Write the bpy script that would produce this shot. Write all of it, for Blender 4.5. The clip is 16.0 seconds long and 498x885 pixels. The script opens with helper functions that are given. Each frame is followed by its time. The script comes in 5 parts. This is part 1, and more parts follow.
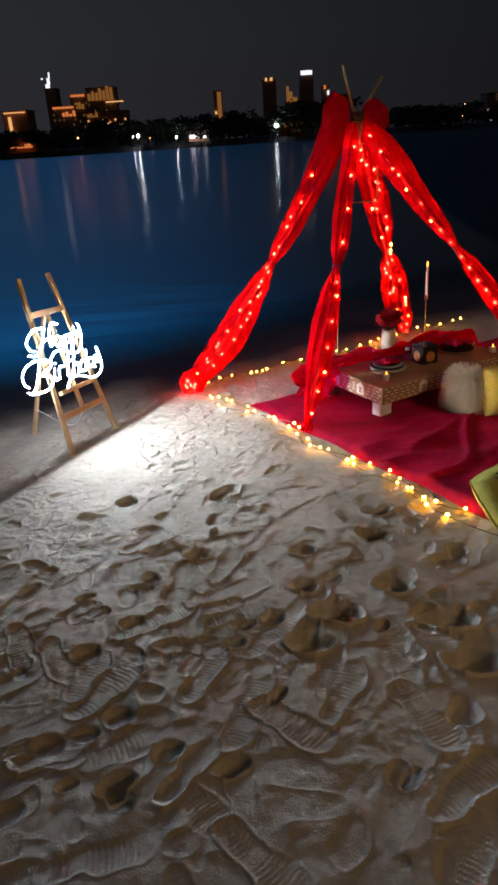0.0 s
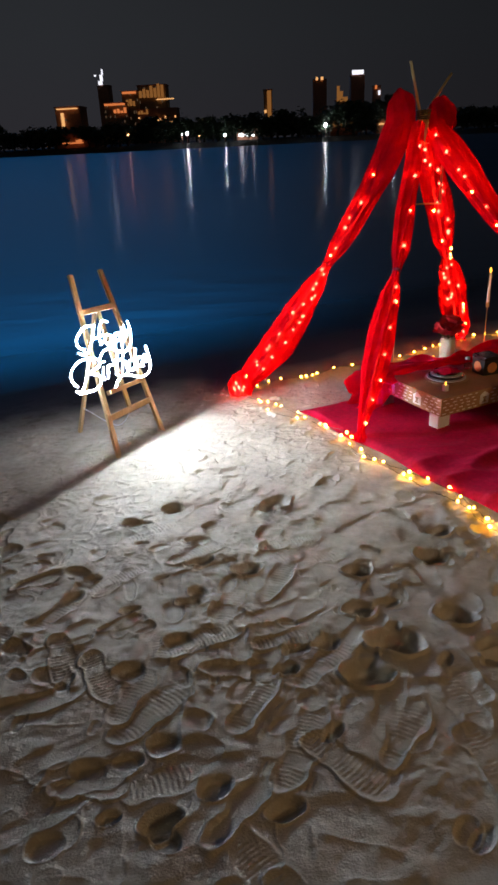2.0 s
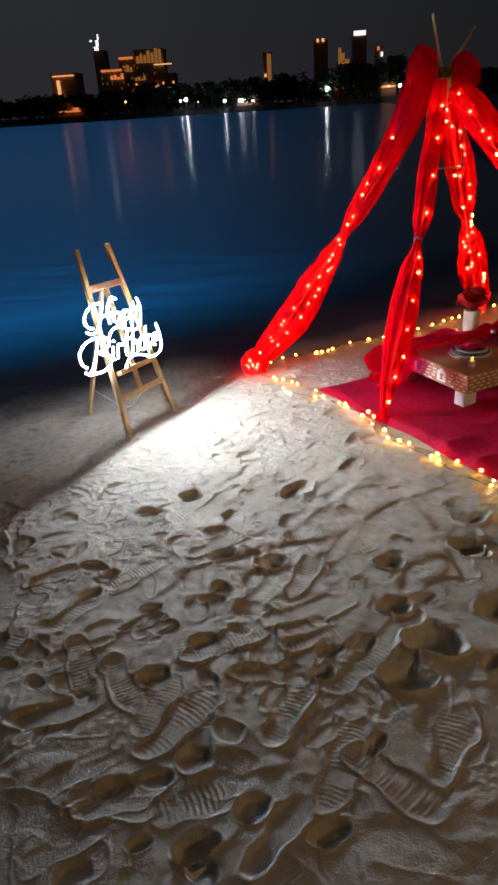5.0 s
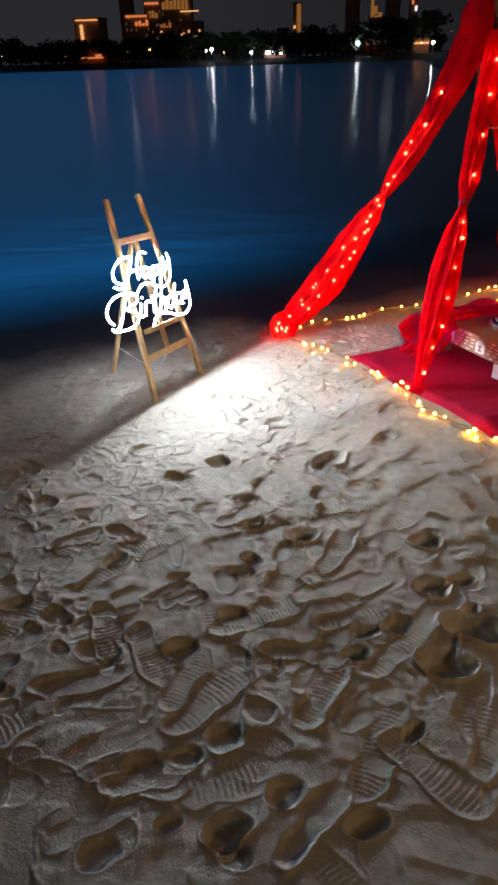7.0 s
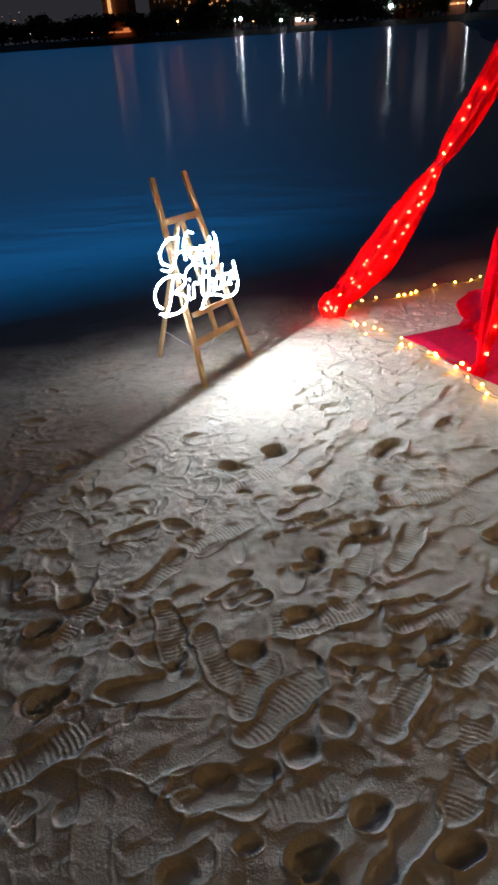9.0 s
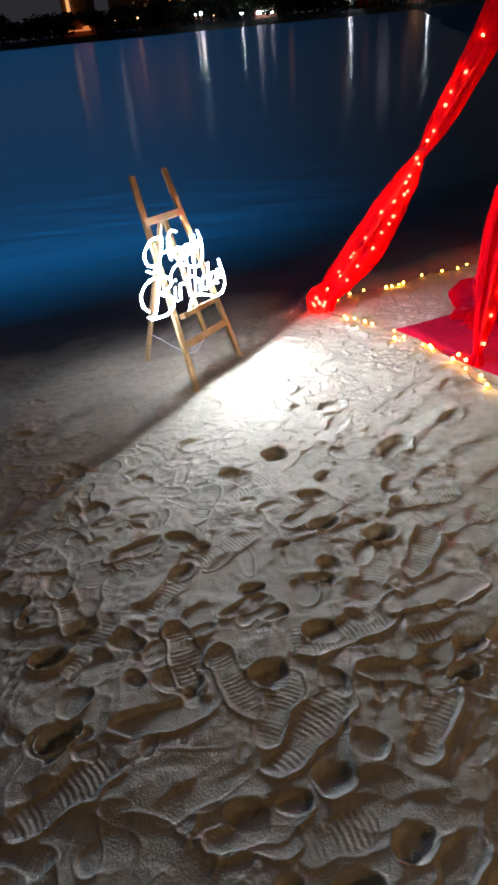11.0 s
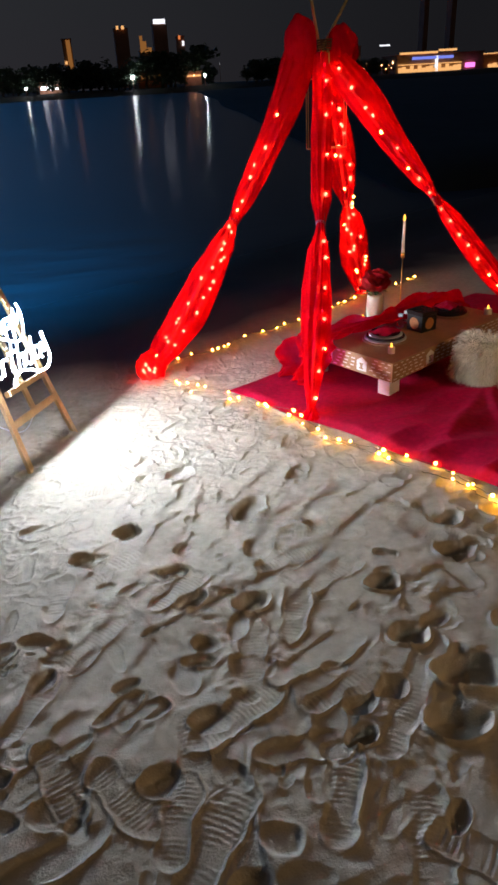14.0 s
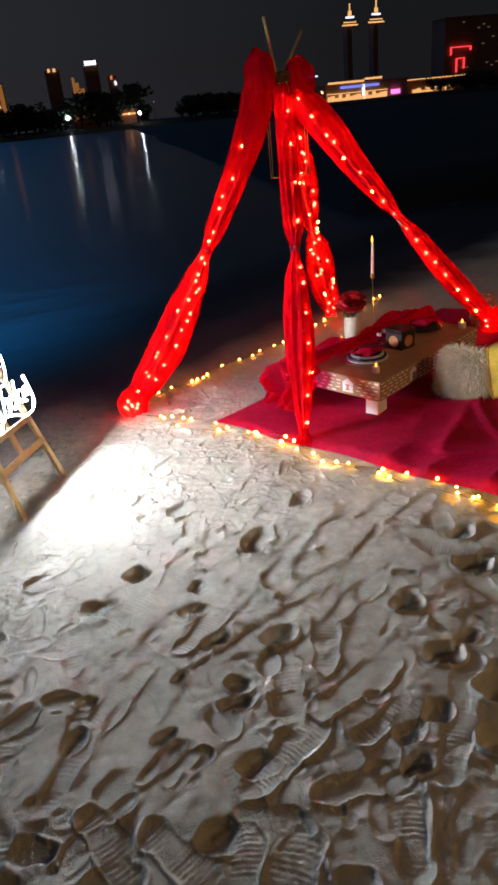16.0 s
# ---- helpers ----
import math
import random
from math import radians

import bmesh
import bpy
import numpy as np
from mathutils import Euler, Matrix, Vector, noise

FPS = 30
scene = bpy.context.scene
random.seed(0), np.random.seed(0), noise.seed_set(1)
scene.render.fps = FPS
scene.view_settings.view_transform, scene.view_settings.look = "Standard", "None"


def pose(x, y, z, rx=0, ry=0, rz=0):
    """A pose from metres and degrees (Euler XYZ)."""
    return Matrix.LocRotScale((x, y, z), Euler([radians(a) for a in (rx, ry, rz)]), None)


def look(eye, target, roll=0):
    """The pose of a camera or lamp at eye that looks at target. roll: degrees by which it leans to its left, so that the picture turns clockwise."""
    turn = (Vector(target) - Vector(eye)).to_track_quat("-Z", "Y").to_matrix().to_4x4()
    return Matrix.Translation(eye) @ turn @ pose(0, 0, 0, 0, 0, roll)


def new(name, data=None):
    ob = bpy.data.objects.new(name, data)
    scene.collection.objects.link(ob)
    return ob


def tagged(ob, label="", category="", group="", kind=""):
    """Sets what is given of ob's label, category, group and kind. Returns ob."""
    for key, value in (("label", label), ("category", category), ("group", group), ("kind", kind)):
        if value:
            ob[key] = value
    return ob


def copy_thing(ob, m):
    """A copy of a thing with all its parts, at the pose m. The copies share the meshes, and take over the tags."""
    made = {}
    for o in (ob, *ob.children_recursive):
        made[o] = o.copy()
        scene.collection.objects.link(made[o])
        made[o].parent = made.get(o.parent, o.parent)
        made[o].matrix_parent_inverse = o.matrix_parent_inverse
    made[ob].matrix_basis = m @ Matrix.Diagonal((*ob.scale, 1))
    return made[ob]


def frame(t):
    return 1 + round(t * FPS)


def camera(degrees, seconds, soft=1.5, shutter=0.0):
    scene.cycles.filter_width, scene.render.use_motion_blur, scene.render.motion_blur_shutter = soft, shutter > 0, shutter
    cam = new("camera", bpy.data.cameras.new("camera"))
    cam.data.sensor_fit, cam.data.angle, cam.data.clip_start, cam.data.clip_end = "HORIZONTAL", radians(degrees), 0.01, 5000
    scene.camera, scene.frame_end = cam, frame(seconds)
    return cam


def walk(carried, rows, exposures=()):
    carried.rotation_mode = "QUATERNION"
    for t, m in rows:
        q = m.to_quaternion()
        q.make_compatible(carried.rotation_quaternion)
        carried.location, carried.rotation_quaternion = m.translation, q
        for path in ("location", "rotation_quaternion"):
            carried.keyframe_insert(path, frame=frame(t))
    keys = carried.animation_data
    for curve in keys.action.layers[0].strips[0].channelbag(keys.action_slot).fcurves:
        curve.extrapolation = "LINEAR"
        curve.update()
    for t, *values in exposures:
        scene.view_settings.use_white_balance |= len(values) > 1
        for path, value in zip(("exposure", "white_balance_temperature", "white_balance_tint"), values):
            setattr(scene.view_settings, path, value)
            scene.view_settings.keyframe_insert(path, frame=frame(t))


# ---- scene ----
cam = camera(40.4, 16.0, soft=2.8)
PATH = [
    (0, (0.035, 0.026, 1.534), (0.049, 1.852, 0.718), -3.7),
    (0.5, (0.021, 0.058, 1.53), (0.012, 1.881, 0.707), -3.8),
    (1, (0.009, 0.091, 1.526), (-0.032, 1.92, 0.718), -3.1),
    (1.5, (-0.011, 0.128, 1.525), (-0.08, 1.955, 0.714), -2.9),
    (2, (-0.04, 0.163, 1.526), (-0.133, 1.988, 0.713), -2.8),
    (2.5, (-0.065, 0.198, 1.525), (-0.173, 2.029, 0.729), -2.7),
    (3, (-0.087, 0.228, 1.527), (-0.198, 2.069, 0.753), -3.1),
    (3.5, (-0.102, 0.254, 1.521), (-0.212, 2.095, 0.747), -3.6),
    (4, (-0.104, 0.281, 1.516), (-0.212, 2.108, 0.709), -4.2),
    (6.5, (-0.181, 0.395, 1.494), (-0.304, 2.143, 0.528), -2.1),
    (7, (-0.211, 0.422, 1.483), (-0.352, 2.158, 0.5), -1.8),
    (7.5, (-0.244, 0.448, 1.48), (-0.406, 2.175, 0.483), -1.9),
    (8, (-0.268, 0.477, 1.475), (-0.464, 2.193, 0.466), -2.5),
    (8.5, (-0.293, 0.505, 1.477), (-0.519, 2.209, 0.453), -3.1),
    (9, (-0.32, 0.536, 1.473), (-0.557, 2.229, 0.435), -4.0),
    (11.5, (-0.417, 0.651, 1.458), (-0.561, 2.345, 0.404), -6.8),
    (12, (-0.424, 0.668, 1.459), (-0.451, 2.379, 0.424), -6.0),
    (12.5, (-0.43, 0.678, 1.463), (-0.337, 2.398, 0.447), -5.2),
    (13, (-0.447, 0.693, 1.459), (-0.248, 2.422, 0.474), -4.2),
    (13.5, (-0.465, 0.719, 1.456), (-0.168, 2.45, 0.499), -3.6),
    (14, (-0.494, 0.737, 1.454), (-0.15, 2.471, 0.519), -3.3),
    (14.5, (-0.522, 0.755, 1.454), (-0.126, 2.49, 0.54), -3.1),
    (15, (-0.572, 0.779, 1.452), (-0.132, 2.514, 0.558), -3.4),
    (15.5, (-0.608, 0.788, 1.463), (-0.152, 2.522, 0.577), -4.6),
    (16, (-0.646, 0.815, 1.461), (-0.174, 2.552, 0.588), -5.9),
]
walk(cam, [(t, look(eye, target, roll)) for t, eye, target, roll in PATH], [(0, 0.28), (3.5, 0.40), (6.5, 0.36), (10, 0.38), (12.5, 0.46), (16, 0.52)])

# ---- world and exposure ----
world = bpy.data.worlds.new("night_sky")
scene.world = world
world.use_nodes = True
wn, wl = world.node_tree.nodes, world.node_tree.links
wn.clear()
w_out = wn.new("ShaderNodeOutputWorld")
w_bg = wn.new("ShaderNodeBackground")
w_tc = wn.new("ShaderNodeTexCoord")
w_sep = wn.new("ShaderNodeSeparateXYZ")
w_ramp = wn.new("ShaderNodeValToRGB")
w_ramp.color_ramp.elements[0].position = 0.0
w_ramp.color_ramp.elements[0].color = (0.0155, 0.0145, 0.0175, 1)
w_ramp.color_ramp.elements[1].position = 0.6
w_ramp.color_ramp.elements[1].color = (0.008, 0.010, 0.011, 1)
# Zenith, out of view, warmed to offset blue in the sand's shade.
e = w_ramp.color_ramp.elements.new(1.0)
e.color = (0.026, 0.018, 0.011, 1)
e = w_ramp.color_ramp.elements.new(0.12)
e.color = (0.0145, 0.0155, 0.018, 1)
wl.new(w_tc.outputs["Generated"], w_sep.inputs[0])
wl.new(w_sep.outputs["Z"], w_ramp.inputs[0])
# Blue band above the view, added so the bay water reflects blue.
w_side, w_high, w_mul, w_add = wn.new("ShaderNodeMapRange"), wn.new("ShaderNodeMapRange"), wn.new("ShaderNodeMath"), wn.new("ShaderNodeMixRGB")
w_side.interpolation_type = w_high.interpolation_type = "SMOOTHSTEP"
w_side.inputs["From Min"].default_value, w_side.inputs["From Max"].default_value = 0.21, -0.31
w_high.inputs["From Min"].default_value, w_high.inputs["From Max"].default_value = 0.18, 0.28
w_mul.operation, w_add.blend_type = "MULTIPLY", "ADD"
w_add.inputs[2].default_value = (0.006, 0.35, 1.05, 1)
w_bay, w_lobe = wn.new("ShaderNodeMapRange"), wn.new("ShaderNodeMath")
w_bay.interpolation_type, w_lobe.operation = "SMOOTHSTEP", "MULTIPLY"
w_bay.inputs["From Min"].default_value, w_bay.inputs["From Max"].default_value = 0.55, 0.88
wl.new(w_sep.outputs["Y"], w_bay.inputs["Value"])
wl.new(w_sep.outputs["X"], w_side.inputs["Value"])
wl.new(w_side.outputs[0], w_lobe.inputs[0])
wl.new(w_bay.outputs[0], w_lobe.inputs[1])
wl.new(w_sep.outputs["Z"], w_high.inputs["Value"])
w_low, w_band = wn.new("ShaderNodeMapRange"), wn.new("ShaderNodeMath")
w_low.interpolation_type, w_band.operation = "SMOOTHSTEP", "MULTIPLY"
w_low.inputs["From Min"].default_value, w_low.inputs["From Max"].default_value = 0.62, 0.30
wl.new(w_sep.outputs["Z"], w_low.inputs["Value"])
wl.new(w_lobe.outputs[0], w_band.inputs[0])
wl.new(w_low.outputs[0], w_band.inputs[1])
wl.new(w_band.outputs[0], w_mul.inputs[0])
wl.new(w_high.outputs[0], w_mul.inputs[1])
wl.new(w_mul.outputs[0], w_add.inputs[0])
w_fade, w_dim = wn.new("ShaderNodeMapRange"), wn.new("ShaderNodeVectorMath")
w_dim.operation = "SCALE"
w_fade.inputs["From Min"].default_value, w_fade.inputs["From Max"].default_value = -0.25, 0.45
w_fade.inputs["To Min"].default_value, w_fade.inputs["To Max"].default_value = 1.15, 0.42
wl.new(w_sep.outputs["X"], w_fade.inputs["Value"])
wl.new(w_ramp.outputs[0], w_dim.inputs[0])
wl.new(w_fade.outputs[0], w_dim.inputs["Scale"])
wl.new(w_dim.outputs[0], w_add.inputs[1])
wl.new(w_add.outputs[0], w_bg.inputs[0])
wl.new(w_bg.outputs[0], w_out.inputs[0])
w_bg.inputs[1].default_value = 1.0

# Warm fill spot added out of view, beside the walker, to brighten the beach.
pl = bpy.data.lights.new("warm_fill_light", "SPOT")
pl.energy, pl.color, pl.shadow_soft_size = 450, (1.0, 0.64, 0.30), 0.7
pl.spot_size, pl.spot_blend = radians(60), 1.0
new("warm_fill_light", pl).matrix_world = look((6.2, -2.6, 4.8), (2.7, 2.1, 0))

NEON, BULB = 400.0, 54.0


# ---- materials ----
def material(name, base, rough=0.6, metal=0.0, vary=0.25, scale=8.0, bump=0.0, bump_scale=60.0, sheen=0.0, coords="Object", spec=0.5):
    m = bpy.data.materials.new(name)
    m.use_nodes = True
    n, l = m.node_tree.nodes, m.node_tree.links
    p = n["Principled BSDF"]
    p.inputs["Roughness"].default_value, p.inputs["Metallic"].default_value = rough, metal
    p.inputs["Sheen Weight"].default_value = sheen
    p.inputs["Specular IOR Level"].default_value = spec
    tc = n.new("ShaderNodeTexCoord")
    big, fine, mix, ramp = n.new("ShaderNodeTexNoise"), n.new("ShaderNodeTexNoise"), n.new("ShaderNodeMath"), n.new("ShaderNodeValToRGB")
    big.inputs["Scale"].default_value, fine.inputs["Scale"].default_value = scale, scale * 9
    big.inputs["Detail"].default_value, fine.inputs["Detail"].default_value = 4, 3
    mix.operation = "MULTIPLY_ADD"
    mix.inputs[1].default_value = 0.5
    half = n.new("ShaderNodeMath")
    half.operation, half.inputs[1].default_value = "MULTIPLY", 0.5
    for t in (big, fine):
        l.new(tc.outputs[coords], t.inputs["Vector"])
    l.new(big.outputs["Fac"], mix.inputs[0])
    l.new(fine.outputs["Fac"], half.inputs[0])
    l.new(half.outputs[0], mix.inputs[2])
    l.new(mix.outputs[0], ramp.inputs[0])
    ramp.color_ramp.elements[0].position, ramp.color_ramp.elements[1].position = 0.3, 0.7
    ramp.color_ramp.elements[0].color = (*[c * (1 - vary) for c in base], 1)
    ramp.color_ramp.elements[1].color = (*[min(1, c * (1 + vary)) for c in base], 1)
    l.new(ramp.outputs[0], p.inputs["Base Color"])
    if bump:
        bt, bn = n.new("ShaderNodeTexNoise"), n.new("ShaderNodeBump")
        bt.inputs["Scale"].default_value, bt.inputs["Detail"].default_value = bump_scale, 5
        bn.inputs["Strength"].default_value, bn.inputs["Distance"].default_value = bump, 0.01
        l.new(tc.outputs[coords], bt.inputs["Vector"])
        l.new(bt.outputs["Fac"], bn.inputs["Height"])
        l.new(bn.outputs[0], p.inputs["Normal"])
    return m


def glow(name, color, strength):
    m = bpy.data.materials.new(name)
    m.use_nodes = True
    n, l = m.node_tree.nodes, m.node_tree.links
    n.clear()
    o, em = n.new("ShaderNodeOutputMaterial"), n.new("ShaderNodeEmission")
    em.inputs[0].default_value, em.inputs[1].default_value = (*color, 1), strength
    l.new(em.outputs[0], o.inputs[0])
    return m


def tulle(name, color, tint, clear):
    """Sheer fabric: part of the light goes straight through the mesh, the rest is spread by the threads."""
    m = bpy.data.materials.new(name)
    m.use_nodes = True
    n, l = m.node_tree.nodes, m.node_tree.links
    n.clear()
    o, mix, mix2 = n.new("ShaderNodeOutputMaterial"), n.new("ShaderNodeMixShader"), n.new("ShaderNodeMixShader")
    d, t, c = n.new("ShaderNodeBsdfDiffuse"), n.new("ShaderNodeBsdfTranslucent"), n.new("ShaderNodeBsdfTransparent")
    d.inputs[0].default_value = t.inputs[0].default_value = (*color, 1)
    c.inputs[0].default_value = (*tint, 1)
    mix2.inputs[0].default_value = 0.55
    l.new(d.outputs[0], mix2.inputs[1])
    l.new(t.outputs[0], mix2.inputs[2])
    tc, nz, mp = n.new("ShaderNodeTexCoord"), n.new("ShaderNodeTexNoise"), n.new("ShaderNodeMapRange")
    nz.inputs["Scale"].default_value, nz.inputs["Detail"].default_value = 14, 4
    mp.inputs["From Min"].default_value, mp.inputs["From Max"].default_value = 0.3, 0.7
    mp.inputs["To Min"].default_value, mp.inputs["To Max"].default_value = 1 - clear * 1.4, 1 - clear * 0.6
    l.new(tc.outputs["Object"], nz.inputs["Vector"])
    l.new(nz.outputs["Fac"], mp.inputs["Value"])
    l.new(mp.outputs[0], mix.inputs[0])
    l.new(c.outputs[0], mix.inputs[1])
    l.new(mix2.outputs[0], mix.inputs[2])
    l.new(mix.outputs[0], o.inputs[0])
    return m


def clear_glass(name, color=(1, 1, 1), rough=0.02):
    m = bpy.data.materials.new(name)
    m.use_nodes = True
    p = m.node_tree.nodes["Principled BSDF"]
    p.inputs["Base Color"].default_value = (*color, 1)
    p.inputs["Roughness"].default_value, p.inputs["Transmission Weight"].default_value, p.inputs["IOR"].default_value = rough, 1.0, 1.45
    return m


SAND = material("sand", (0.49, 0.435, 0.35), 0.8, vary=0.20, scale=3.0, bump=0.30, bump_scale=170, spec=0.3)
n_, l_ = SAND.node_tree.nodes, SAND.node_tree.links
# Sand darkens towards the shore: dampness, plus the fade of light painted in.
geo_, dot_, wet_fade_, jag_, add_, mixc_ = n_.new("ShaderNodeNewGeometry"), n_.new("ShaderNodeVectorMath"), n_.new("ShaderNodeMapRange"), n_.new("ShaderNodeTexNoise"), n_.new("ShaderNodeMath"), n_.new("ShaderNodeMixRGB")
dot_.operation, dot_.inputs[1].default_value = "DOT_PRODUCT", (-0.48, 0.877, 0)
jag_.inputs["Scale"].default_value = 1.4
add_.operation = "ADD"
wet_fade_.inputs["From Min"].default_value, wet_fade_.inputs["From Max"].default_value = 4.55, 5.25
l_.new(geo_.outputs["Position"], dot_.inputs[0])
l_.new(geo_.outputs["Position"], jag_.inputs["Vector"])
l_.new(dot_.outputs["Value"], add_.inputs[0])
l_.new(jag_.outputs["Fac"], add_.inputs[1])
l_.new(add_.outputs[0], wet_fade_.inputs["Value"])
l_.new(wet_fade_.outputs[0], mixc_.inputs[0])
p_ = n_["Principled BSDF"]
l_.new(p_.inputs["Base Color"].links[0].from_socket, mixc_.inputs[1])
mixc_.inputs[2].default_value = (0.050, 0.040, 0.038, 1)
l_.new(mixc_.outputs[0], p_.inputs["Base Color"])
WOOD = material("pine_wood", (0.70, 0.50, 0.26), 0.6, vary=0.2, scale=20, bump=0.15)
CORD = material("mauve_cord", (0.22, 0.12, 0.20), 0.7, vary=0.2, scale=40)
BAMBOO = material("bamboo", (0.55, 0.42, 0.18), 0.5, vary=0.25, scale=18, bump=0.1)
TULLE = tulle("red_tulle", (0.76, 0.005, 0.016), (1.0, 0.09, 0.60), 0.32)
VELVET = material("burgundy_velvet", (0.42, 0.002, 0.034), 0.75, vary=0.35, scale=5, bump=0.25, bump_scale=40, spec=0.15)
KRAFT = material("kraft_board", (0.36, 0.21, 0.11), 0.75, vary=0.18, scale=10, bump=0.1)
PRINT = material("white_print", (0.78, 0.74, 0.72), 0.7, vary=0.1)
WHITE = material("white_paint", (0.80, 0.79, 0.80), 0.5, vary=0.06, bump=0.05)
CERAMIC = material("cream_ceramic", (0.74, 0.66, 0.50), 0.3, vary=0.08)
BLACK = material("black_card", (0.012, 0.011, 0.011), 0.4, vary=0.3)
ORANGE = material("copper_label", (0.55, 0.22, 0.08), 0.4, vary=0.25, scale=30)
ROSE = material("red_petals", (0.42, 0.008, 0.016), 0.55, vary=0.4, scale=25)
LEAF = material("green_leaf", (0.06, 0.11, 0.03), 0.5, vary=0.3)
BRASS = material("brass", (0.75, 0.50, 0.18), 0.28, 1.0, vary=0.1)
WAX = material("ivory_wax", (0.82, 0.78, 0.68), 0.45, vary=0.05)
FUR_WHITE = material("cream_faux_fur", (0.86, 0.72, 0.54), 0.85, vary=0.2, scale=12, sheen=0.3)
FUR_GOLD = material("mustard_velvet", (0.74, 0.47, 0.05), 0.85, vary=0.25, scale=12, sheen=0.3)
YELLOW = material("yellow_green_cotton", (0.55, 0.50, 0.09), 0.8, vary=0.15, scale=7, bump=0.2, bump_scale=90)
INK = material("dark_print", (0.05, 0.06, 0.015), 0.8, vary=0.3)
WIRE = material("green_wire", (0.05, 0.045, 0.03), 0.5, vary=0.2)
STEEL = material("white_plate_rim", (0.80, 0.78, 0.76), 0.25, 0.0, vary=0.06)
DARKPLATE = material("dark_glaze", (0.03, 0.022, 0.022), 0.25, vary=0.3)
RATTAN = material("rattan", (0.40, 0.24, 0.10), 0.6, vary=0.35, scale=40, bump=0.4)
HOUSING = material("white_silicone", (0.75, 0.75, 0.78), 0.4, vary=0.05)
FOLIAGE = material("dark_foliage", (0.04, 0.06, 0.03), 0.8, vary=0.4, scale=0.5)
BARK = material("bark", (0.08, 0.06, 0.04), 0.9, vary=0.3, scale=1)
BANK = material("bank_earth", (0.03, 0.03, 0.027), 0.95, vary=0.3, scale=0.05, spec=0.2)
FACADE = material("brick_facade", (0.40, 0.17, 0.10), 0.8, vary=0.3, scale=0.1)
FACADE_WARM = material("sandstone_facade", (0.34, 0.22, 0.13), 0.8, vary=0.25, scale=0.1)
GLASS = clear_glass("clear_glass")
ACRYLIC = tulle("grey_acrylic", (0.07, 0.075, 0.085), (0.9, 0.9, 1.0), 0.0)
NEON_GLOW = glow("neon_white", (0.77, 0.90, 1.05), NEON)
# For strips added behind the letters to light the sand and water there.
NEON_LEAK = glow("neon_back_glow", (0.72, 0.82, 1.0), NEON * 0.10)
BULB_GLOW = glow("warm_bulb", (1.0, 0.44, 0.035), BULB)
FLAME_GLOW = glow("amber_flame", (1.0, 0.40, 0.04), 4)
# Far walls and terraces glow themselves, standing in for light thrown on them.
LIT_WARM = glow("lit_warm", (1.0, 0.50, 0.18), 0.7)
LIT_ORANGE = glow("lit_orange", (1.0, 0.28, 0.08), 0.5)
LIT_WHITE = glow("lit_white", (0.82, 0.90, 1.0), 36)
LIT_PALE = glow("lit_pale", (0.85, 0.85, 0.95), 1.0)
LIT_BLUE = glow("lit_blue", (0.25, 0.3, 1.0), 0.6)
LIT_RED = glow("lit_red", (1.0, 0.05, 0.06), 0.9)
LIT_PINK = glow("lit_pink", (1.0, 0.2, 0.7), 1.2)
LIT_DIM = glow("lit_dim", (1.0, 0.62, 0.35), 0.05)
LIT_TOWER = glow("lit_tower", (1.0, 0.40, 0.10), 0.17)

water_mat = bpy.data.materials.new("night_water")
water_mat.use_nodes = True
n_, l_ = water_mat.node_tree.nodes, water_mat.node_tree.links
p_ = n_["Principled BSDF"]
p_.inputs["Base Color"].default_value = (0.003, 0.026, 0.075, 1)
p_.inputs["Roughness"].default_value, p_.inputs["IOR"].default_value = 0.42, 1.33
p_.inputs["Coat Weight"].default_value, p_.inputs["Coat Roughness"].default_value, p_.inputs["Coat IOR"].default_value = 0.6, 0.12, 1.33
tc_, mp_, wv_, bp_ = n_.new("ShaderNodeTexCoord"), n_.new("ShaderNodeMapping"), n_.new("ShaderNodeTexNoise"), n_.new("ShaderNodeBump")
mp_.inputs["Scale"].default_value = (0.6, 1.6, 1)
wv_.inputs["Scale"].default_value, wv_.inputs["Detail"].default_value = 1.1, 6
bp_.inputs["Strength"].default_value, bp_.inputs["Distance"].default_value = 0.10, 0.12
l_.new(tc_.outputs["Object"], mp_.inputs[0])
l_.new(mp_.outputs[0], wv_.inputs["Vector"])
l_.new(wv_.outputs["Fac"], bp_.inputs["Height"])
l_.new(bp_.outputs[0], p_.inputs["Normal"])
l_.new(bp_.outputs[0], p_.inputs["Coat Normal"])
# Reflections fade out towards the shore by transparency, so the waterline stays dark.
geo_, dot_, shore_fade_, clr_, mix_ = n_.new("ShaderNodeNewGeometry"), n_.new("ShaderNodeVectorMath"), n_.new("ShaderNodeMapRange"), n_.new("ShaderNodeBsdfTransparent"), n_.new("ShaderNodeMixShader")
dot_.operation, dot_.inputs[1].default_value = "DOT_PRODUCT", (-0.48, 0.877, 0)
shore_fade_.interpolation_type = "SMOOTHSTEP"
shore_fade_.inputs["From Min"].default_value, shore_fade_.inputs["From Max"].default_value = 5.0, 7.0
l_.new(geo_.outputs["Position"], dot_.inputs[0])
l_.new(dot_.outputs["Value"], shore_fade_.inputs["Value"])
l_.new(shore_fade_.outputs[0], mix_.inputs[0])
l_.new(clr_.outputs[0], mix_.inputs[1])
l_.new(p_.outputs[0], mix_.inputs[2])
l_.new(mix_.outputs[0], n_["Material Output"].inputs[0])


